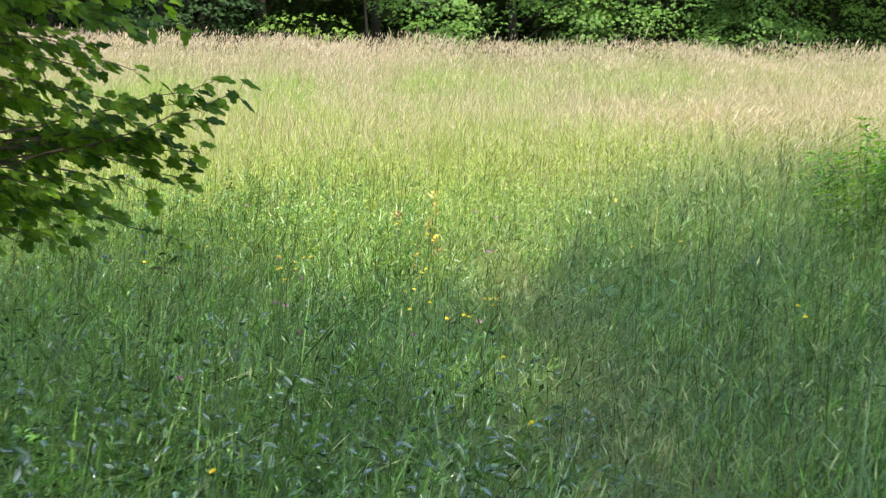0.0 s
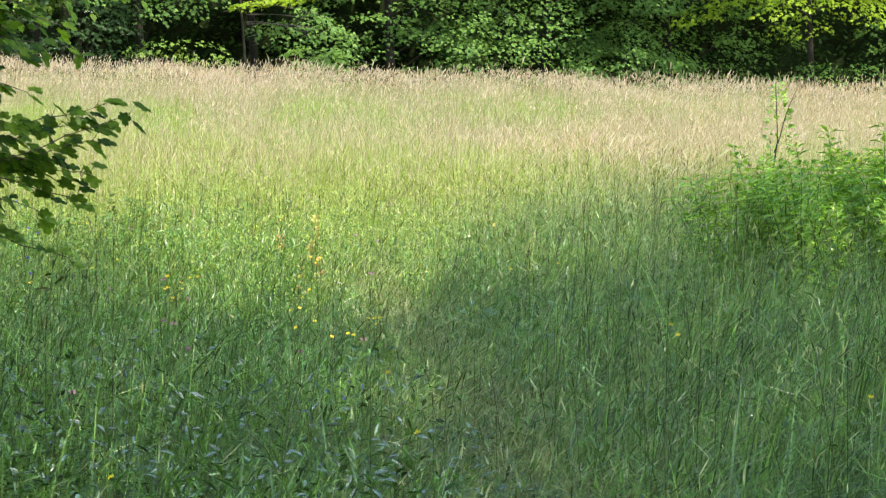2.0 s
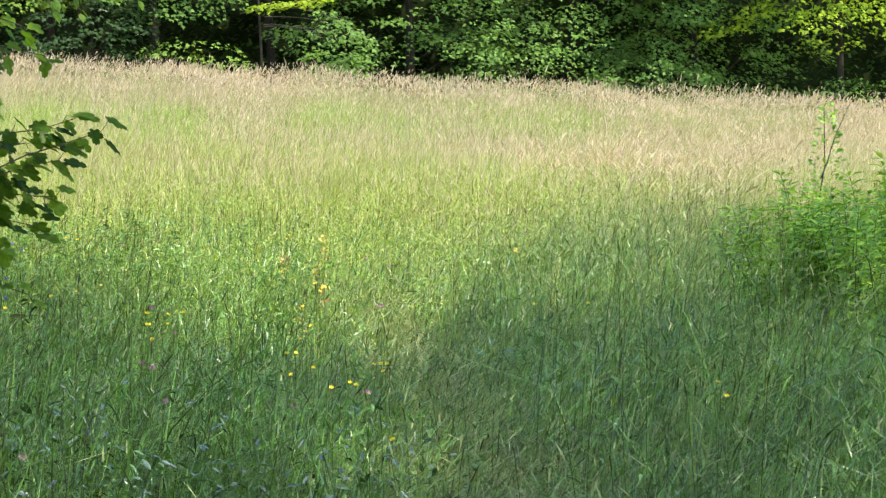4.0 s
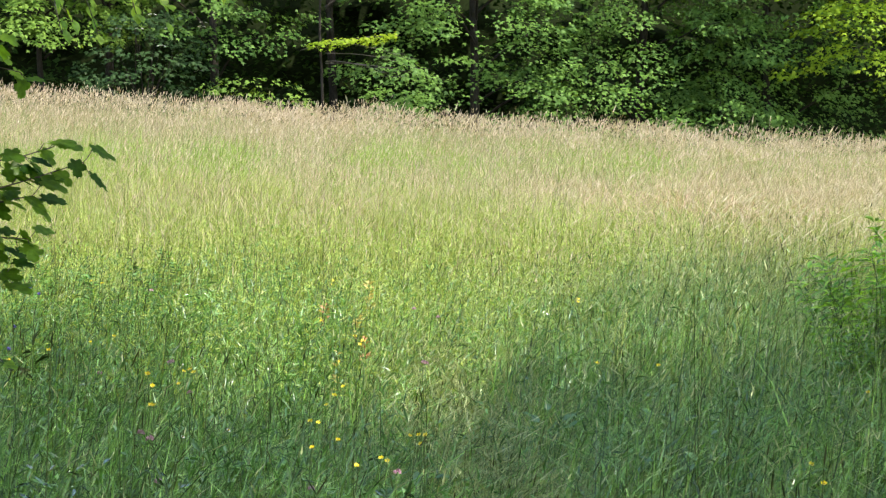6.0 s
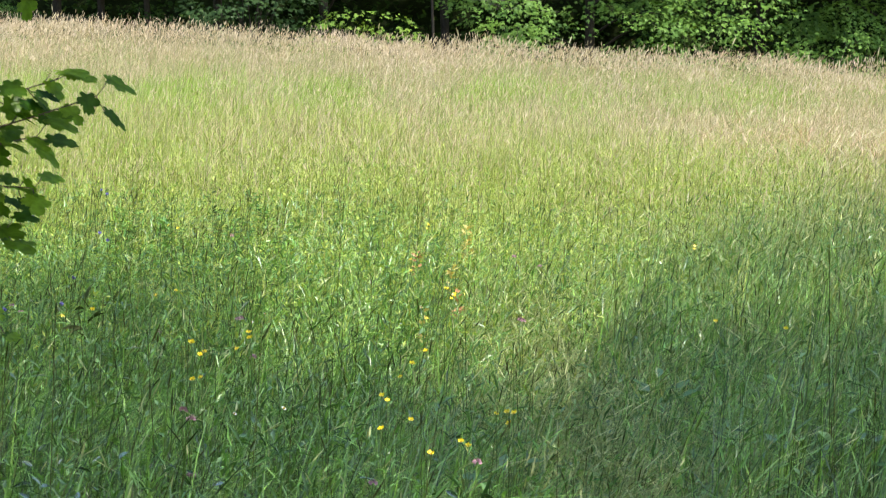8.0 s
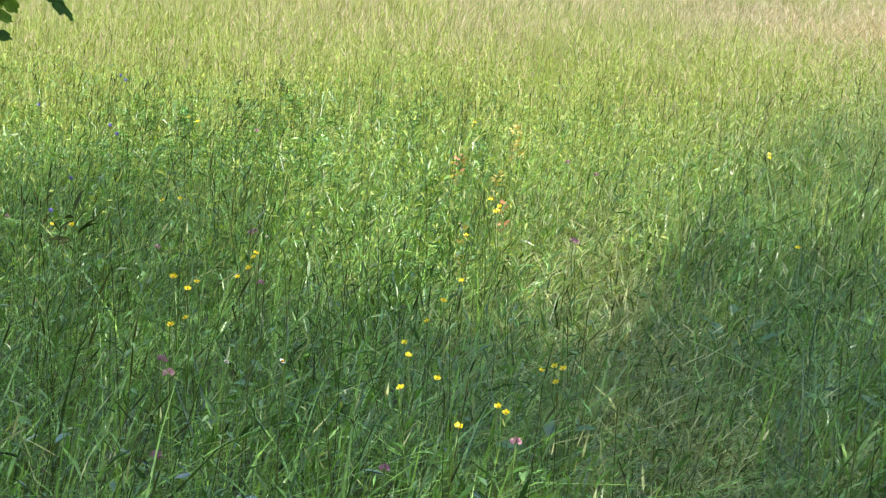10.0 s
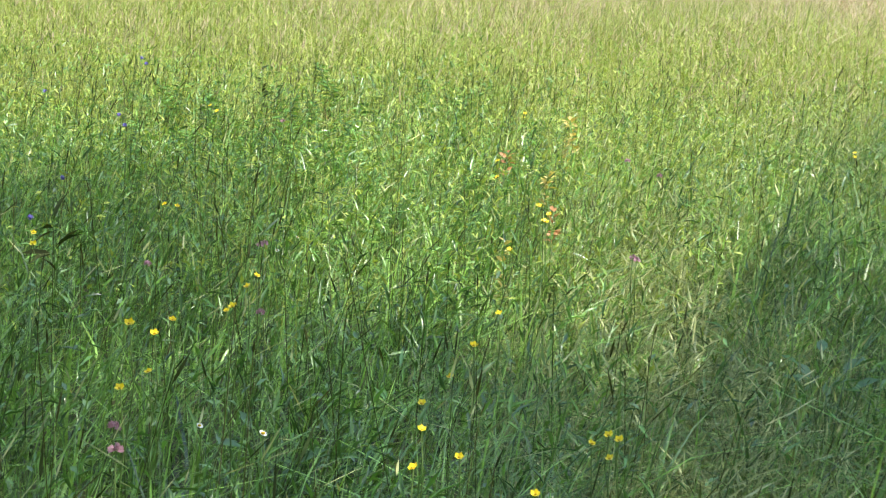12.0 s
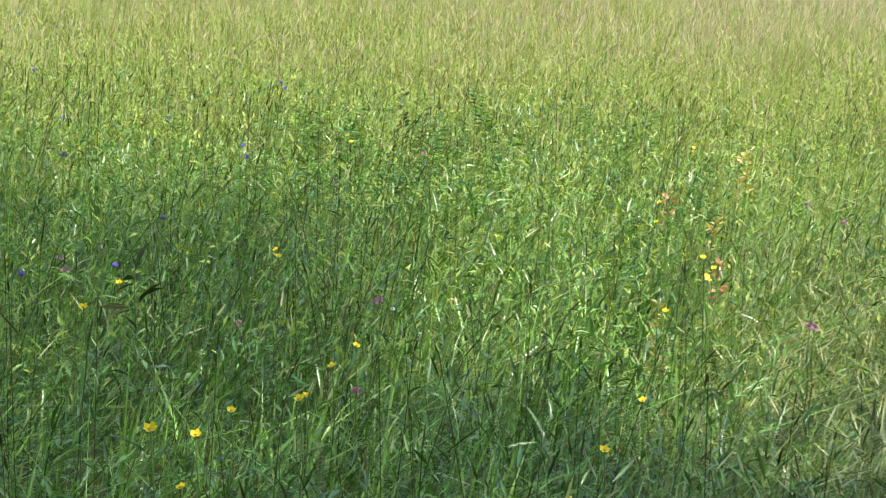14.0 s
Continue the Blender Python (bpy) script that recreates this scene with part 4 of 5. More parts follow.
def twig_with_leaves(parent, start, tip, sag, shapes, size, pairs, begin=0.2, outward=(0.75, -0.15, -0.35)):
    """A bowed twig that carries pairs of leaves up to its tip."""
    pts = curve(start, tip, sag, 10, 0.012)
    twig_mesh = [tube(pts, np.linspace(0.006, 0.0016, 10), 5)]
    ob = new("branch", bpy.data.meshes.new("branch"))
    ob.parent = parent
    ob.matrix_parent_inverse = Matrix.Translation(-parent.matrix_world.translation)
    for k in range(pairs):
        s = begin + (1 - begin) * ((k + rnd.uniform(0.0, 0.6)) / pairs) ** 0.85
        i = min(8, int(s * 9))
        foot = pts[i] + (pts[i + 1] - pts[i]) * (s * 9 - i)
        for sign in (-1, 1):
            if rnd.random() < 0.3:
                continue
            way = Vector(outward) + Vector((rnd.gauss(0, 0.22), sign * rnd.uniform(0.05, 0.35), rnd.gauss(-0.1, 0.24)))
            up = Vector((rnd.gauss(0.45, 0.3), rnd.gauss(-0.42, 0.38), 1))
            hang_leaf(shapes, ob, foot, way, up, size * rnd.uniform(0.65, 1.15), twig_mesh)
    for _ in range(2):
        hang_leaf(shapes, ob, pts[-1], Vector(outward) + Vector((rnd.gauss(0, 0.3), rnd.gauss(0, 0.5), rnd.gauss(0, 0.2))), (0.3, -0.35, 1), size * rnd.uniform(0.85, 1.2), twig_mesh)
    v, q, t = joined(twig_mesh)
    ob.data = mesh_np("branch", v, q, t)
    ob.data.materials.append(TWIG)
    return ob


maple = thing("maple_tree", (-3.3, 7.6, 0.0), "maple tree beside the path, its low branches reaching in", "tree")
solid("trunk", mesh_np("trunk", *tube(curve((0, 0, -0.1), (0.15, 0.1, 9.0), 0, 12, 0.03), np.linspace(0.17, 0.05, 12), 10)), BARK, maple)
limb = mesh_np("limb", *joined([tube(curve((0.05, 0, 1.5), (1.45, 0.4, 1.45), 0.15, 9, 0.02), np.linspace(0.045, 0.012, 9), 7),
                                tube(curve((0.05, 0, 1.9), (1.5, 0.6, 2.0), 0.2, 9, 0.02), np.linspace(0.045, 0.012, 9), 7),
                                tube(curve((0.05, 0, 1.2), (1.5, 0.9, 1.0), 0.12, 9, 0.02), np.linspace(0.04, 0.012, 9), 7)]))
solid("limb", limb, BARK, maple)
# start, tip and bow of each twig: the reaching ones first
TIPS = [((-1.75, 8.05, 1.14), (-0.61, 8.0, 1.43), -0.03), ((-1.7, 8.1, 1.16), (-0.76, 8.0, 1.33), -0.01), ((-1.75, 8.0, 1.28), (-0.72, 8.05, 1.47), -0.02),
        ((-1.7, 8.1, 1.22), (-0.78, 8.05, 1.20), 0.03), ((-1.8, 8.1, 1.25), (-0.84, 8.0, 1.10), 0.04),
        ((-1.7, 8.1, 1.20), (-0.88, 8.1, 1.39), 0.0), ((-1.7, 8.2, 1.25), (-0.90, 8.0, 1.25), 0.02), ((-1.9, 8.1, 1.20), (-0.98, 8.1, 1.04), 0.05), ((-1.9, 8.3, 1.15), (-1.12, 8.1, 0.96), 0.04), ((-1.9, 8.3, 1.05), (-1.3, 8.4, 0.84), 0.03),
        ((-1.9, 7.9, 1.52), (-1.05, 7.9, 1.40), 0.05), ((-1.9, 8.0, 1.66), (-1.02, 8.1, 1.53), 0.05), ((-1.9, 8.2, 1.72), (-1.25, 8.2, 1.50), 0.04),
        ((-1.9, 8.2, 1.76), (-0.82, 8.2, 1.70), 0.06), ((-1.9, 8.1, 1.86), (-0.88, 8.1, 1.80), 0.06), ((-1.9, 8.2, 1.92), (-0.92, 8.2, 1.93), 0.06),
        ((-1.9, 8.3, 1.9), (-1.1, 8.5, 1.72), 0.05), ((-1.9, 8.2, 2.0), (-1.15, 8.1, 2.06), 0.06), ((-1.9, 8.2, 1.85), (-1.2, 7.8, 1.76), 0.05)]
for _ in range(26):
    TIPS.append(((-2.1, 8.2, 2.0), (rnd.uniform(-1.8, -0.98), rnd.uniform(7.8, 8.8), rnd.uniform(1.64, 2.05)), 0.04))
for _ in range(44):
    bx0, by0 = rnd.uniform(-1.85, -1.22), rnd.uniform(7.6, 9.0)
    bz0 = rnd.choice((rnd.uniform(0.78, 1.42), rnd.uniform(0.95, 1.42), rnd.uniform(1.62, 2.1)))
    TIPS.append(((-2.1, 8.2, bz0 + 0.18), (bx0, by0, bz0), 0.03))
# the dense mass of leaves close to the trunk
dense = random.Random(5)
for _ in range(36):
    bx0, by0, bz0 = dense.uniform(-1.64, -1.14), dense.uniform(7.7, 8.9), dense.uniform(0.88, 1.85)
    TIPS.append(((-2.1, 8.2, bz0 + 0.12), (bx0, by0, bz0), 0.03))
for k, (a, b, sag) in enumerate(TIPS):
    near_tip = k < 7
    twig_with_leaves(maple, a, b, sag, SHAPES, 0.076 if near_tip else 0.062, 15 if near_tip else 14, 0.3 if near_tip else 0.2, outward=(0.8, -0.15, -0.3) if near_tip else (0.7, -0.15, -0.45))
# unseen leafy bough added overhead to cut skylight on the near left
n = 1700
p = np.stack([rng.normal(1.75, 0.75, n), rng.normal(-1.9, 1.1, n), rng.uniform(2.5, 3.3, n)], 1)
a = rng.uniform(0, 6.28, n)
v, q, t = scattered(LEAF_KITE, p, np.stack([np.cos(a), np.sin(a), rng.uniform(-0.6, 0.1, n)], 1), np.stack([rng.normal(0, 0.3, n), rng.normal(0, 0.3, n), np.ones(n)], 1), rng.uniform(0.11, 0.17, n))
solid("shade_bough_leaves", mesh_np("shade_bough_leaves", v, q, t), CROWN, maple)
for bx, by in [(2.6, -1.4), (2.2, -2.6), (1.6, -0.9)]:
    solid("shade_bough", mesh_np("shade_bough", *tube(curve((0.08, 0.05, 2.3), (bx, by, 2.95), 0.2, 9, 0.03), np.linspace(0.04, 0.008, 9), 6)), BARK, maple)
# the low bare twig
twig_with_leaves(maple, (-1.7, 8.2, 1.08), (-0.88, 8.1, 0.85), 0.02, SHAPES, 0.05, 4, 0.7, outward=(0.8, -0.15, -0.2))
# crown above the view, made wide to block skylight from the left
high, limbs = crown_arrays(77, 3.2, 9.5, 3.2, 190, 0.21, 26)
solid("crown", mesh_np("crown", *high), CROWN, maple)
for limb_arrays in limbs:
    solid("branch", mesh_np("branch", *limb_arrays), BARK, maple)

hazel = thing("hazel_tree", (-4.8, 13.2, float(ground_z(-4.8, 13.2))), "hazel tree with thin twigs hanging over the meadow", "tree")
solid("trunk", mesh_np("trunk", *tube(curve((0, 0, -0.1), (0.3, 0, 5.5), 0, 10, 0.03), np.linspace(0.10, 0.03, 10), 9)), BARK, hazel)
solid("limb", mesh_np("limb", *tube(curve((0.1, 0, 2.0), (4.2, 0.0, 2.75), 0.35, 12, 0.03), np.linspace(0.05, 0.010, 12), 7)), BARK, hazel)
for a, b in [((-1.9, 13.2, 3.0), (-1.25, 13.0, 2.12)), ((-1.6, 13.3, 3.0), (-1.05, 12.4, 2.05)), ((-1.3, 13.2, 3.0), (-0.85, 12.4, 2.12)), ((-1.1, 13.3, 3.0), (-0.80, 13.6, 2.20)),
             ((-0.8, 13.2, 2.95), (-0.48, 13.4, 2.34)), ((-2.2, 13.2, 3.0), (-1.6, 12.6, 2.1)), ((-0.7, 13.2, 2.95), (-0.2, 13.6, 2.48)), ((-1.5, 13.0, 3.0), (-1.1, 11.4, 1.98))]:
    twig_with_leaves(hazel, a, b, 0.1, OVAL, 0.075, 12, 0.1, (0.4, -0.1, -0.9))
high, limbs = crown_arrays(78, 3.2, 6.2, 2.0, 90, 0.10, 24)
solid("crown", mesh_np("crown", *high), CROWN, hazel)
for limb_arrays in limbs:
    solid("branch", mesh_np("branch", *limb_arrays), BARK, hazel)


# ---- the clump of tall herbs ----
HERB_LEAF = (LANCE_LEAF[0] * (2.3, 1, 1.2), LANCE_LEAF[1], LANCE_LEAF[2])


def herb(place, height, seed, label="tall green herb with pointed leaves in pairs", group="tall herbs in a clump", leaf_mat=NETTLE):
    r = np.random.default_rng(seed)
    top = thing("herb", place, label, "herb", group)
    bow = np.array([r.normal(0, 0.16), r.normal(0, 0.16), 0]) * height
    pts = np.array([(0, 0, 0) + bow * s**2 + np.array([0, 0, height * s]) for s in np.linspace(0, 1, 8)])
    solid("stem", mesh_np("stem", *tube(pts, np.linspace(0.006, 0.002, 8), 5)), GREEN_STALK, top)
    p, f, u, z = [], [], [], []
    for k in range(20):
        t = 0.16 + 0.84 * k / 19
        c = pts[0] + bow * t**2 + np.array([0, 0, height * t])
        for j in range(4):
            a = k * 1.57 + j * 1.57 + r.normal(0, 0.25)
            reach = (0.010 if j % 2 else 0.045) * (1.2 - t)
            p.append(c + np.array([math.cos(a), math.sin(a), 0.2]) * reach)
            f.append((math.cos(a), math.sin(a), 0.7 * t - 0.35 + r.normal(0, 0.25)))
            u.append((r.normal(0, 0.3), r.normal(0, 0.3), 1))
            z.append(r.uniform(0.07, 0.13) * (1.15 - 0.4 * t))
    solid("leaves", mesh_np("leaves", *scattered(HERB_LEAF, np.array(p), np.array(f), np.array(u), np.array(z))), leaf_mat, top)
    return top


herbs = [herb((3.2, 11.8, 0.0), 1.0, 200 + k) for k in range(6)]
r3 = np.random.default_rng(33)
clusters = []
for _ in range(30):
    a, d = r3.uniform(0, 2 * math.pi), math.sqrt(r3.random())
    clusters.append((3.88 + 1.0 * d * math.cos(a), 12.05 + 0.95 * d * math.sin(a), d, a, (1.26 - 0.36 * d**3) * r3.uniform(0.74, 1.04)))
for k in range(300):
    cx, cy, d, a, tall = clusters[k % len(clusters)]
    hx, hy = cx + r3.normal(0, 0.15), cy + r3.normal(0, 0.15)
    splay = Matrix.Rotation(r3.uniform(0.0, 0.25) + 0.12 * d, 4, Vector((-math.sin(a), math.cos(a), 0)))
    copy_thing(herbs[k % 6], Matrix.Translation(on_ground(hx, hy)) @ splay @ Matrix.Rotation(r3.uniform(0, 6.28), 4, "Z") @ Matrix.Scale(tall * r3.uniform(0.7, 1.0), 4))

sapling = thing("sapling", on_ground(3.66, 14.2), "thin sapling with fresh green leaves above the herbs", "sapling")
pts = curve((0, 0, 0), (0.02, 0, 1.40), 0, 8, 0.02)
solid("stem", mesh_np("stem", *tube(pts, np.linspace(0.008, 0.003, 8), 5)), TWIG, sapling)
r4 = np.random.default_rng(44)
n = 190
s = r4.uniform(0.5, 1.0, n)
a = r4.uniform(0, 6.28, n)
place = np.stack([0.02 * s + 0.03 + 0.24 * (1.1 - s) * np.cos(a), 0.24 * (1.1 - s) * np.sin(a), 1.40 * s], 1)
solid("leaves", mesh_np("leaves", *scattered(LEAF_OVAL, place, np.stack([np.cos(a), np.sin(a), r4.uniform(0.1, 0.9, n)], 1), r4.normal(0, 0.5, (n, 3)) + np.array([0.1, -0.8, 0.8]), r4.uniform(0.028, 0.055, n))), NETTLE, sapling)
side_shoot = curve((0, 0, 0.9), (0.18, -0.05, 1.40), 0.02, 6, 0.01)
solid("shoot", mesh_np("shoot", *tube(side_shoot, np.linspace(0.005, 0.002, 6), 5)), TWIG, sapling)


# ---- flowers ----
def flower(name, label, category, group, petal_mat, petals, petal_len, cup, eye_r, height, seed):
    """A stem from the origin with a ring of petals and an eye on top."""
    r = np.random.default_rng(seed)
    top = thing(name, (0, 0, -50), label, category, group)
    pts = curve((0, 0, 0), (0, 0, height), 0, 6, 0.009)
    solid("stem", mesh_np("stem", *tube(pts, np.linspace(0.0022, 0.0014, 6), 5)), GREEN_STALK, top)
    c = pts[-1]
    a = np.arange(petals) / petals * 2 * math.pi
    f = np.stack([np.cos(a), np.sin(a), np.full(petals, cup)], 1)
    lean = Matrix.Rotation(0.5, 3, "X") @ Matrix.Rotation(r.normal(0, 0.3), 3, "Y")
    f = np.array([lean @ Vector(w) for w in f])
    up = np.tile(np.array(lean @ Vector((0, 0, 1))), (petals, 1)) - 0.5 * f
    tv = LEAF_OVAL[0] * (1.9, 1, -1)
    solid("petals", mesh_np("petals", *scattered((tv, LEAF_OVAL[1], LEAF_OVAL[2]), np.tile(c, (petals, 1)), f, up, np.full(petals, petal_len))), petal_mat, top)
    bm = bmesh.new()
    bmesh.ops.create_icosphere(bm, subdivisions=1, radius=eye_r)
    for vert in bm.verts:
        vert.co = Vector((vert.co.x, vert.co.y, vert.co.z * 0.7)) + Vector(c) + Vector((0, -0.003, eye_r * 0.4))
    me = bpy.data.meshes.new("eye")
    bm.to_mesh(me)
    bm.free()
    return top, me


def clover(seed):
    """A pink clover: a ball of many narrow petals on a stem."""
    r = np.random.default_rng(seed)
    top = thing("clover_flower", (0, 0, -50), "pink clover head on a green stem", "flower", "pink clovers in the grass")
    pts = curve((0, 0, 0), (0, 0, 0.42), 0, 6, 0.009)
    solid("stem", mesh_np("stem", *tube(pts, np.linspace(0.0022, 0.0016, 6), 5)), GREEN_STALK, top)
    n = 46
    w = r.normal(0, 1, (n, 3))
    w[:, 2] = np.abs(w[:, 2]) * 1.2 - 0.2
    w /= np.linalg.norm(w, axis=1)[:, None]
    solid("head", mesh_np("head", *scattered(LEAF_OVAL, pts[-1] + w * 0.004, w, np.roll(w, 1, axis=1), np.full(n, 0.011))), PINK_PETAL, top)
    return top


def planted(models, heights, places):
    """Copies of the models, each at its place with its head at the given height: the model of the nearest height is taken."""
    for fx, fy, fh in places:
        k = min(range(len(models)), key=lambda i: abs(heights[i] - fh))
        copy_thing(models[k], Matrix.Translation(on_ground(fx, fy)) @ Matrix.Rotation(rnd.uniform(-0.9, 0.9), 4, "Z") @ Matrix.Scale(fh / heights[k], 4))
    for model in models:
        for part_ob in model.children_recursive:
            bpy.data.objects.remove(part_ob)
        bpy.data.objects.remove(model)


# x, y and the height of the head above the ground
BUTTERCUPS = [(0.41, 9.26, 0.43), (0.45, 9.42, 0.41), (0.47, 9.34, 0.42), (0.45, 9.26, 0.40), (0.30, 9.00, 0.39), (0.32, 8.93, 0.39), (0.21, 8.64, 0.42), (0.15, 9.03, 0.45), (0.06, 9.05, 0.42),
              (0.11, 9.44, 0.52), (0.05, 9.44, 0.46), (0.08, 8.96, 0.52), (-0.56, 9.82, 0.55), (-0.51, 10.83, 0.49), (-0.39, 9.64, 0.62), (-0.52, 9.14, 0.67),
              (-0.53, 9.45, 0.59), (-0.90, 11.72, 0.56), (-0.44, 10.19, 0.57), (-0.48, 10.12, 0.52), (0.18, 10.59, 0.45), (-0.51, 9.29, 0.54), (0.29, 12.01, 0.51), (-1.29, 14.86, 0.48),
              (0.14, 16.12, 0.35), (-0.49, 8.91, 0.59), (0.17, 12.13, 0.39), (1.48, 10.30, 0.57), (0.14, 9.89, 0.50), (-1.03, 10.38, 0.63)]
BUTTERCUPS += [(fx, fy, 0.42) for fx, fy in [(-1.11, 12.62), (-1.43, 15.51), (0.15, 15.72), (0.28, 12.55), (0.3, 12.7), (0.26, 12.89), (0.07, 14.05), (0.08, 13.58), (-1.43, 11.95), (1.42, 11.78),
                                            (1.64, 14.4), (3.01, 15.09), (1.66, 14.55), (2.44, 10.6), (1.68, 8.24), (-0.56, 5.38), (0.36, 5.95), (1.73, 8.63), (1.93, 6.3), (0.37, 7.39)]]
CLOVERS = [(0.34, 8.50, 0.42), (-0.41, 8.21, 0.45), (-0.54, 9.09, 0.48), (-0.49, 8.87, 0.49), (0.06, 8.31, 0.40)]
CLOVERS += [(fx, fy, 0.42) for fx, fy in [(-1.72, 12.27), (-1.64, 12.08), (-0.93, 11.39), (-0.65, 11.86), (0.58, 11.85), (0.63, 14.14), (-1.0, 15.04), (-0.47, 10.64), (0.75, 13.72), (0.59, 11.8),
                                         (-0.64, 11.9), (-0.91, 6.9), (-0.81, 7.17)]]
BELLS = [(fx, fy, 0.48) for fx, fy in [(-4.7, 20.22), (-4.21, 19.59), (-3.5, 17.1), (-2.09, 17.02), (-2.0, 16.72), (-2.65, 15.08), (-1.69, 14.53), (-2.29, 14.0), (-1.62, 11.63), (-2.21, 15.26),
                                      (-1.59, 14.2), (-1.52, 12.72), (-1.42, 11.86)]]
DAISIES = [(-0.23, 9.00, 0.49)] + [(fx, fy, 0.42) for fx, fy in [(-2.91, 15.39), (-0.58, 11.77), (0.81, 14.89), (-0.55, 12.06), (-0.41, 9.33)]]

models, STEMS = [], [0.38, 0.46, 0.58]
for k, stem in enumerate(STEMS):
    top, eye = flower("buttercup", "yellow buttercup on a thin green stem", "flower", "buttercups in the meadow", YELLOW_PETAL, 5, 0.012, 0.45, 0.0035, stem, 300 + k)
    solid("eye", eye, YELLOW_EYE, top)
    models.append(top)
planted(models, STEMS, BUTTERCUPS)
planted([clover(310), clover(311)], [0.42, 0.43], CLOVERS)
models = []
for k in range(2):
    top, eye = flower("bellflower", "violet-blue bellflower in tall grass", "flower", "bellflowers in the meadow", BLUE_PETAL, 6, 0.017, 1.2, 0.004, 0.46, 320 + k)
    solid("eye", eye, BLUE_PETAL, top)
    models.append(top)
planted(models, [0.46, 0.46], BELLS)
top, eye = flower("daisy", "white daisy in the grass", "flower", "daisies in the meadow", WHITE_PETAL, 11, 0.0075, 0.1, 0.004, 0.40, 330)
solid("eye", eye, YELLOW_EYE, top)
planted([top], [0.40], DAISIES)


# withered tufts along the trodden strip
def tuft(name, place, height, material, label, n, leaf, seed, category="plant", slim=1.0):
    r = np.random.default_rng(seed)
    top = thing(name, place, label, category)
    pts = curve((0, 0, 0), (r.normal(0, 0.03), r.normal(0, 0.03), height), 0, 6, 0.01)
    solid("stem", mesh_np("stem", *tube(pts, np.linspace(0.003, 0.0015, 6), 5)), GREEN_STALK, top)
    a = r.uniform(0, 6.28, n)
    z = height * r.uniform(0.62, 1.02, n)
    at_stem = pts[-1] * (z / height)[:, None]
    p = at_stem + np.stack([0.004 * np.cos(a), 0.004 * np.sin(a), 0 * a], 1)
    solid("leaves", mesh_np("leaves", *scattered((LEAF_OVAL[0] * (slim, 1, 1), LEAF_OVAL[1], LEAF_OVAL[2]), p, np.stack([np.cos(a), np.sin(a), r.uniform(-0.2, 1.2, n)], 1), np.tile([0, 0, 1.0], (n, 1)) + r.normal(0, 0.4, (n, 3)), leaf * r.uniform(0.7, 1.2, n))), material, top)
    return top


tuft("withered_plant", on_ground(0.41, 15.3), 0.44, PALE_LEAF, "pale yellow withered plant beside the trodden strip", 26, 0.045, 401)
tuft("withered_plant", on_ground(0.36, 15.1), 0.38, PALE_LEAF, "pale yellow withered plant in the grass", 18, 0.032, 402)
tuft("withered_plant", on_ground(0.27, 13.5), 0.46, PALE_LEAF, "cream withered plant with drooping leaves", 26, 0.036, 403)
tuft("withered_plant", on_ground(0.15, 11.73), 0.48, PALE_LEAF, "yellow withered plant in tall grass", 20, 0.03, 404)
tuft("dock_plant", on_ground(0.31, 12.8), 0.40, RUST_LEAF, "rust-brown dock plant at the trodden strip", 20, 0.032, 405)
tuft("dock_plant", on_ground(0.06, 14.2), 0.44, RUST_LEAF, "reddish sorrel plant in sunlit grass", 16, 0.035, 406)
tuft("weed", on_ground(-1.15, 15.3), 0.68, STEM, "tall thin green weed standing above the grass", 26, 0.032, 407)
tuft("dock_plant", on_ground(-1.24, 11.6), 0.52, STEM, "dark dock leaves above the grass", 8, 0.12, 408, slim=0.42)

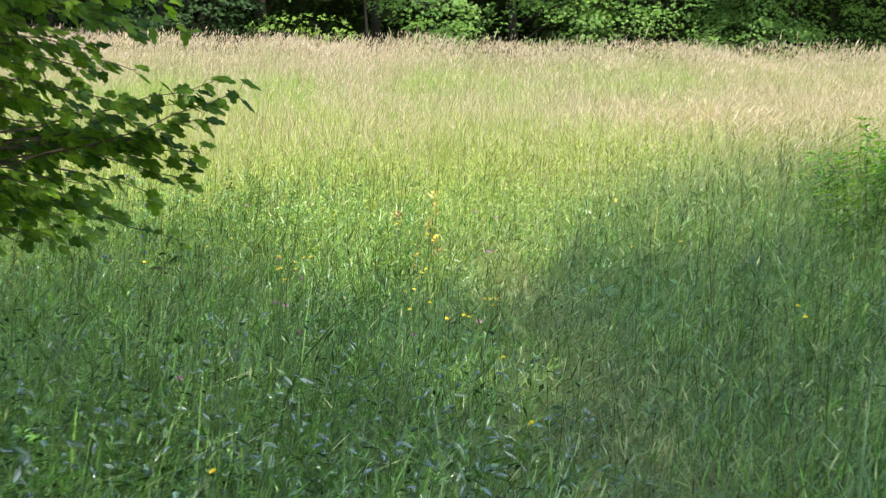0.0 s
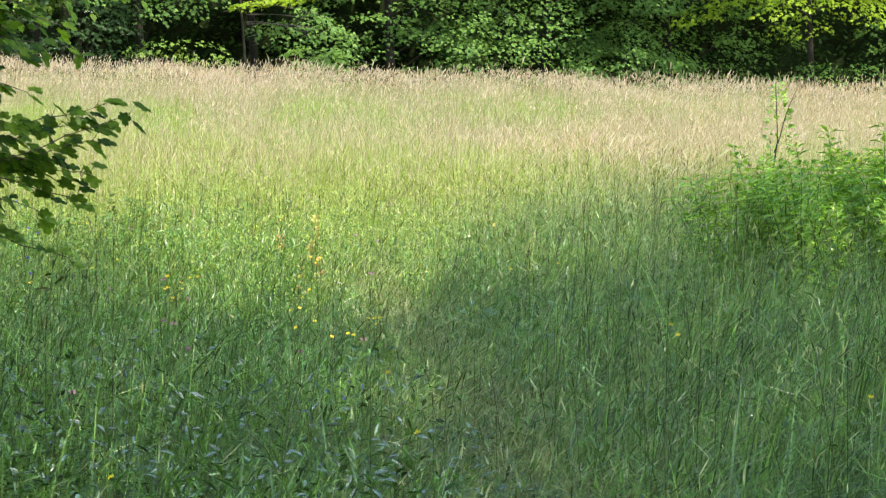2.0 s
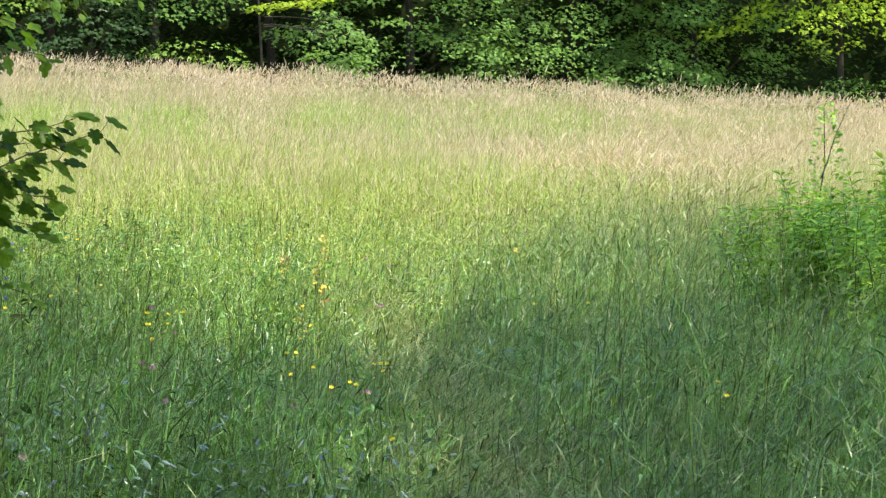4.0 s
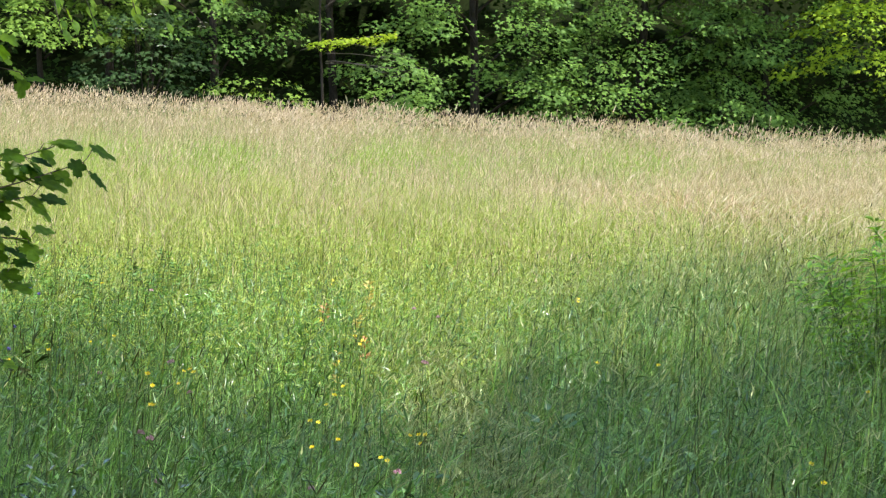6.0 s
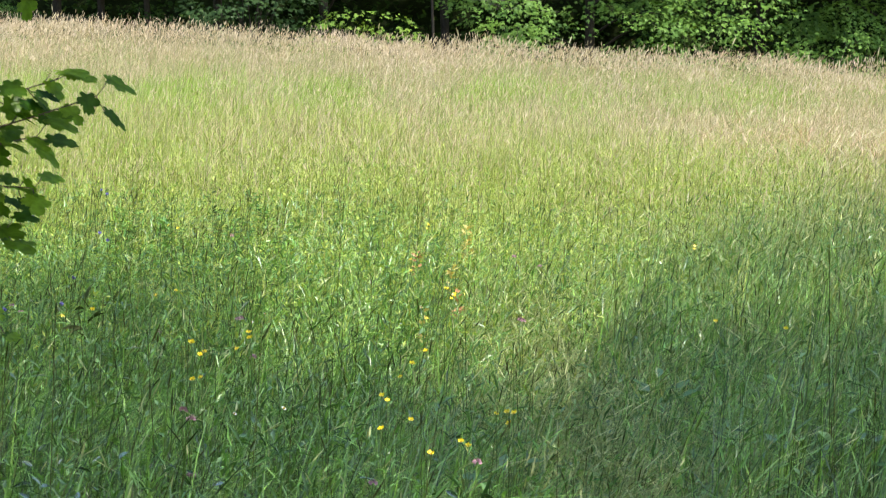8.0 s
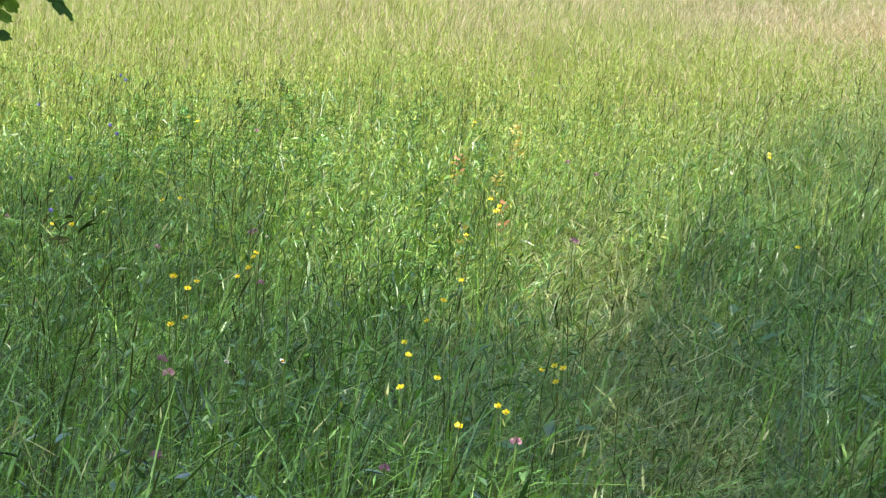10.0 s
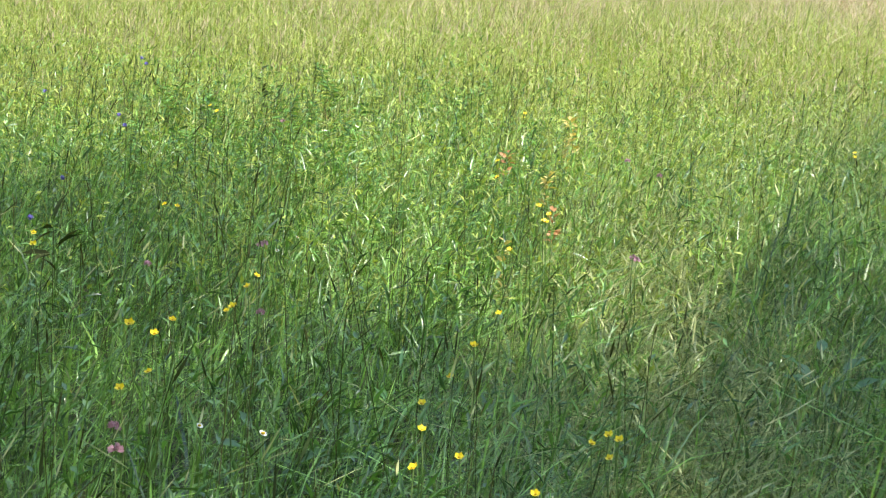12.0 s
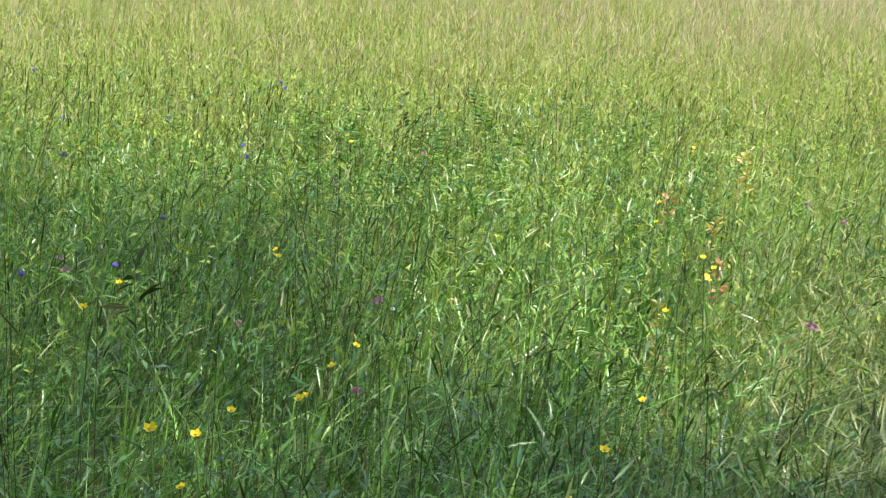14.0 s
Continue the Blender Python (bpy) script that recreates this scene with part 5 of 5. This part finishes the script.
# leafy weeds where the sun reaches the sward
weeds = [herb((-1.2, 15.4, 0.0), 0.6, 420 + k, "leafy green weed between tall grass", "leafy weeds in the meadow", LANCE) for k in range(3)]
for model in weeds:
    model.matrix_world = Matrix.Translation(on_ground(-1.4 + 0.3 * weeds.index(model), 15.5)) @ Matrix.Scale(0.75, 4)
for k, (wx, wy) in enumerate([(-1.87, 16.7), (-1.75, 17.4), (-1.4, 16.1), (-1.29, 16.8), (-1.03, 15.8), (-0.84, 14.9), (-1.15, 14.8), (-1.49, 15.1), (-1.27, 15.7), (-1.09, 15.3), (-1.08, 16.1), (-0.88, 15.2)]):
    copy_thing(weeds[k % 3], Matrix.Translation(on_ground(wx, wy)) @ Matrix.Rotation(rnd.uniform(0, 6.28), 4, "Z") @ Matrix.Scale(rnd.uniform(0.6, 0.85), 4))


for k in range(46):
    if k < 16:
        wx, wy = rnd.uniform(-1.5, -0.45), rnd.uniform(5.0, 8.2)
    else:
        wy = rnd.uniform(13.2, 17.8)
        wx = rnd.uniform(-0.16 * wy, 0.05 * wy - 0.6)
    copy_thing(weeds[k % 3], Matrix.Translation(on_ground(wx, wy)) @ Matrix.Rotation(rnd.uniform(0, 6.28), 4, "Z") @ Matrix.Scale(rnd.uniform(0.65, 0.9), 4))


# broad pale rosettes low in the grass
def rosette(place, seed):
    r = np.random.default_rng(seed)
    top = thing("plantain", place, "plantain with broad pale green leaves in the grass", "plant", "plantains in the meadow")
    stalks = []
    for k in range(5):
        a = k * 1.26 + r.normal(0, 0.2)
        tip = np.array([0.07 * math.cos(a), 0.07 * math.sin(a), r.uniform(0.20, 0.30)])
        stalks.append(tube(curve((0, 0, 0), tip, 0.01, 5), np.linspace(0.003, 0.0018, 5), 5))
        solid("leaf", mesh_np("leaf", *scattered(LEAF_OVAL, tip[None], np.array([(math.cos(a), math.sin(a), r.uniform(0.2, 1.0))]), np.array([(0.0, -0.4, 1.0)]), np.array([r.uniform(0.05, 0.08)]))), LANCE, top)
    solid("stem", mesh_np("stem", *joined(stalks)), GREEN_STALK, top)
    return top


for k, (wx, wy) in enumerate([(1.44, 9.84), (1.08, 10.72), (0.43, 9.26), (1.09, 10.96), (-0.33, 9.86), (-0.82, 9.09), (1.6, 9.63), (1.61, 10.82)]):
    rosette(on_ground(wx, wy), 440 + k)
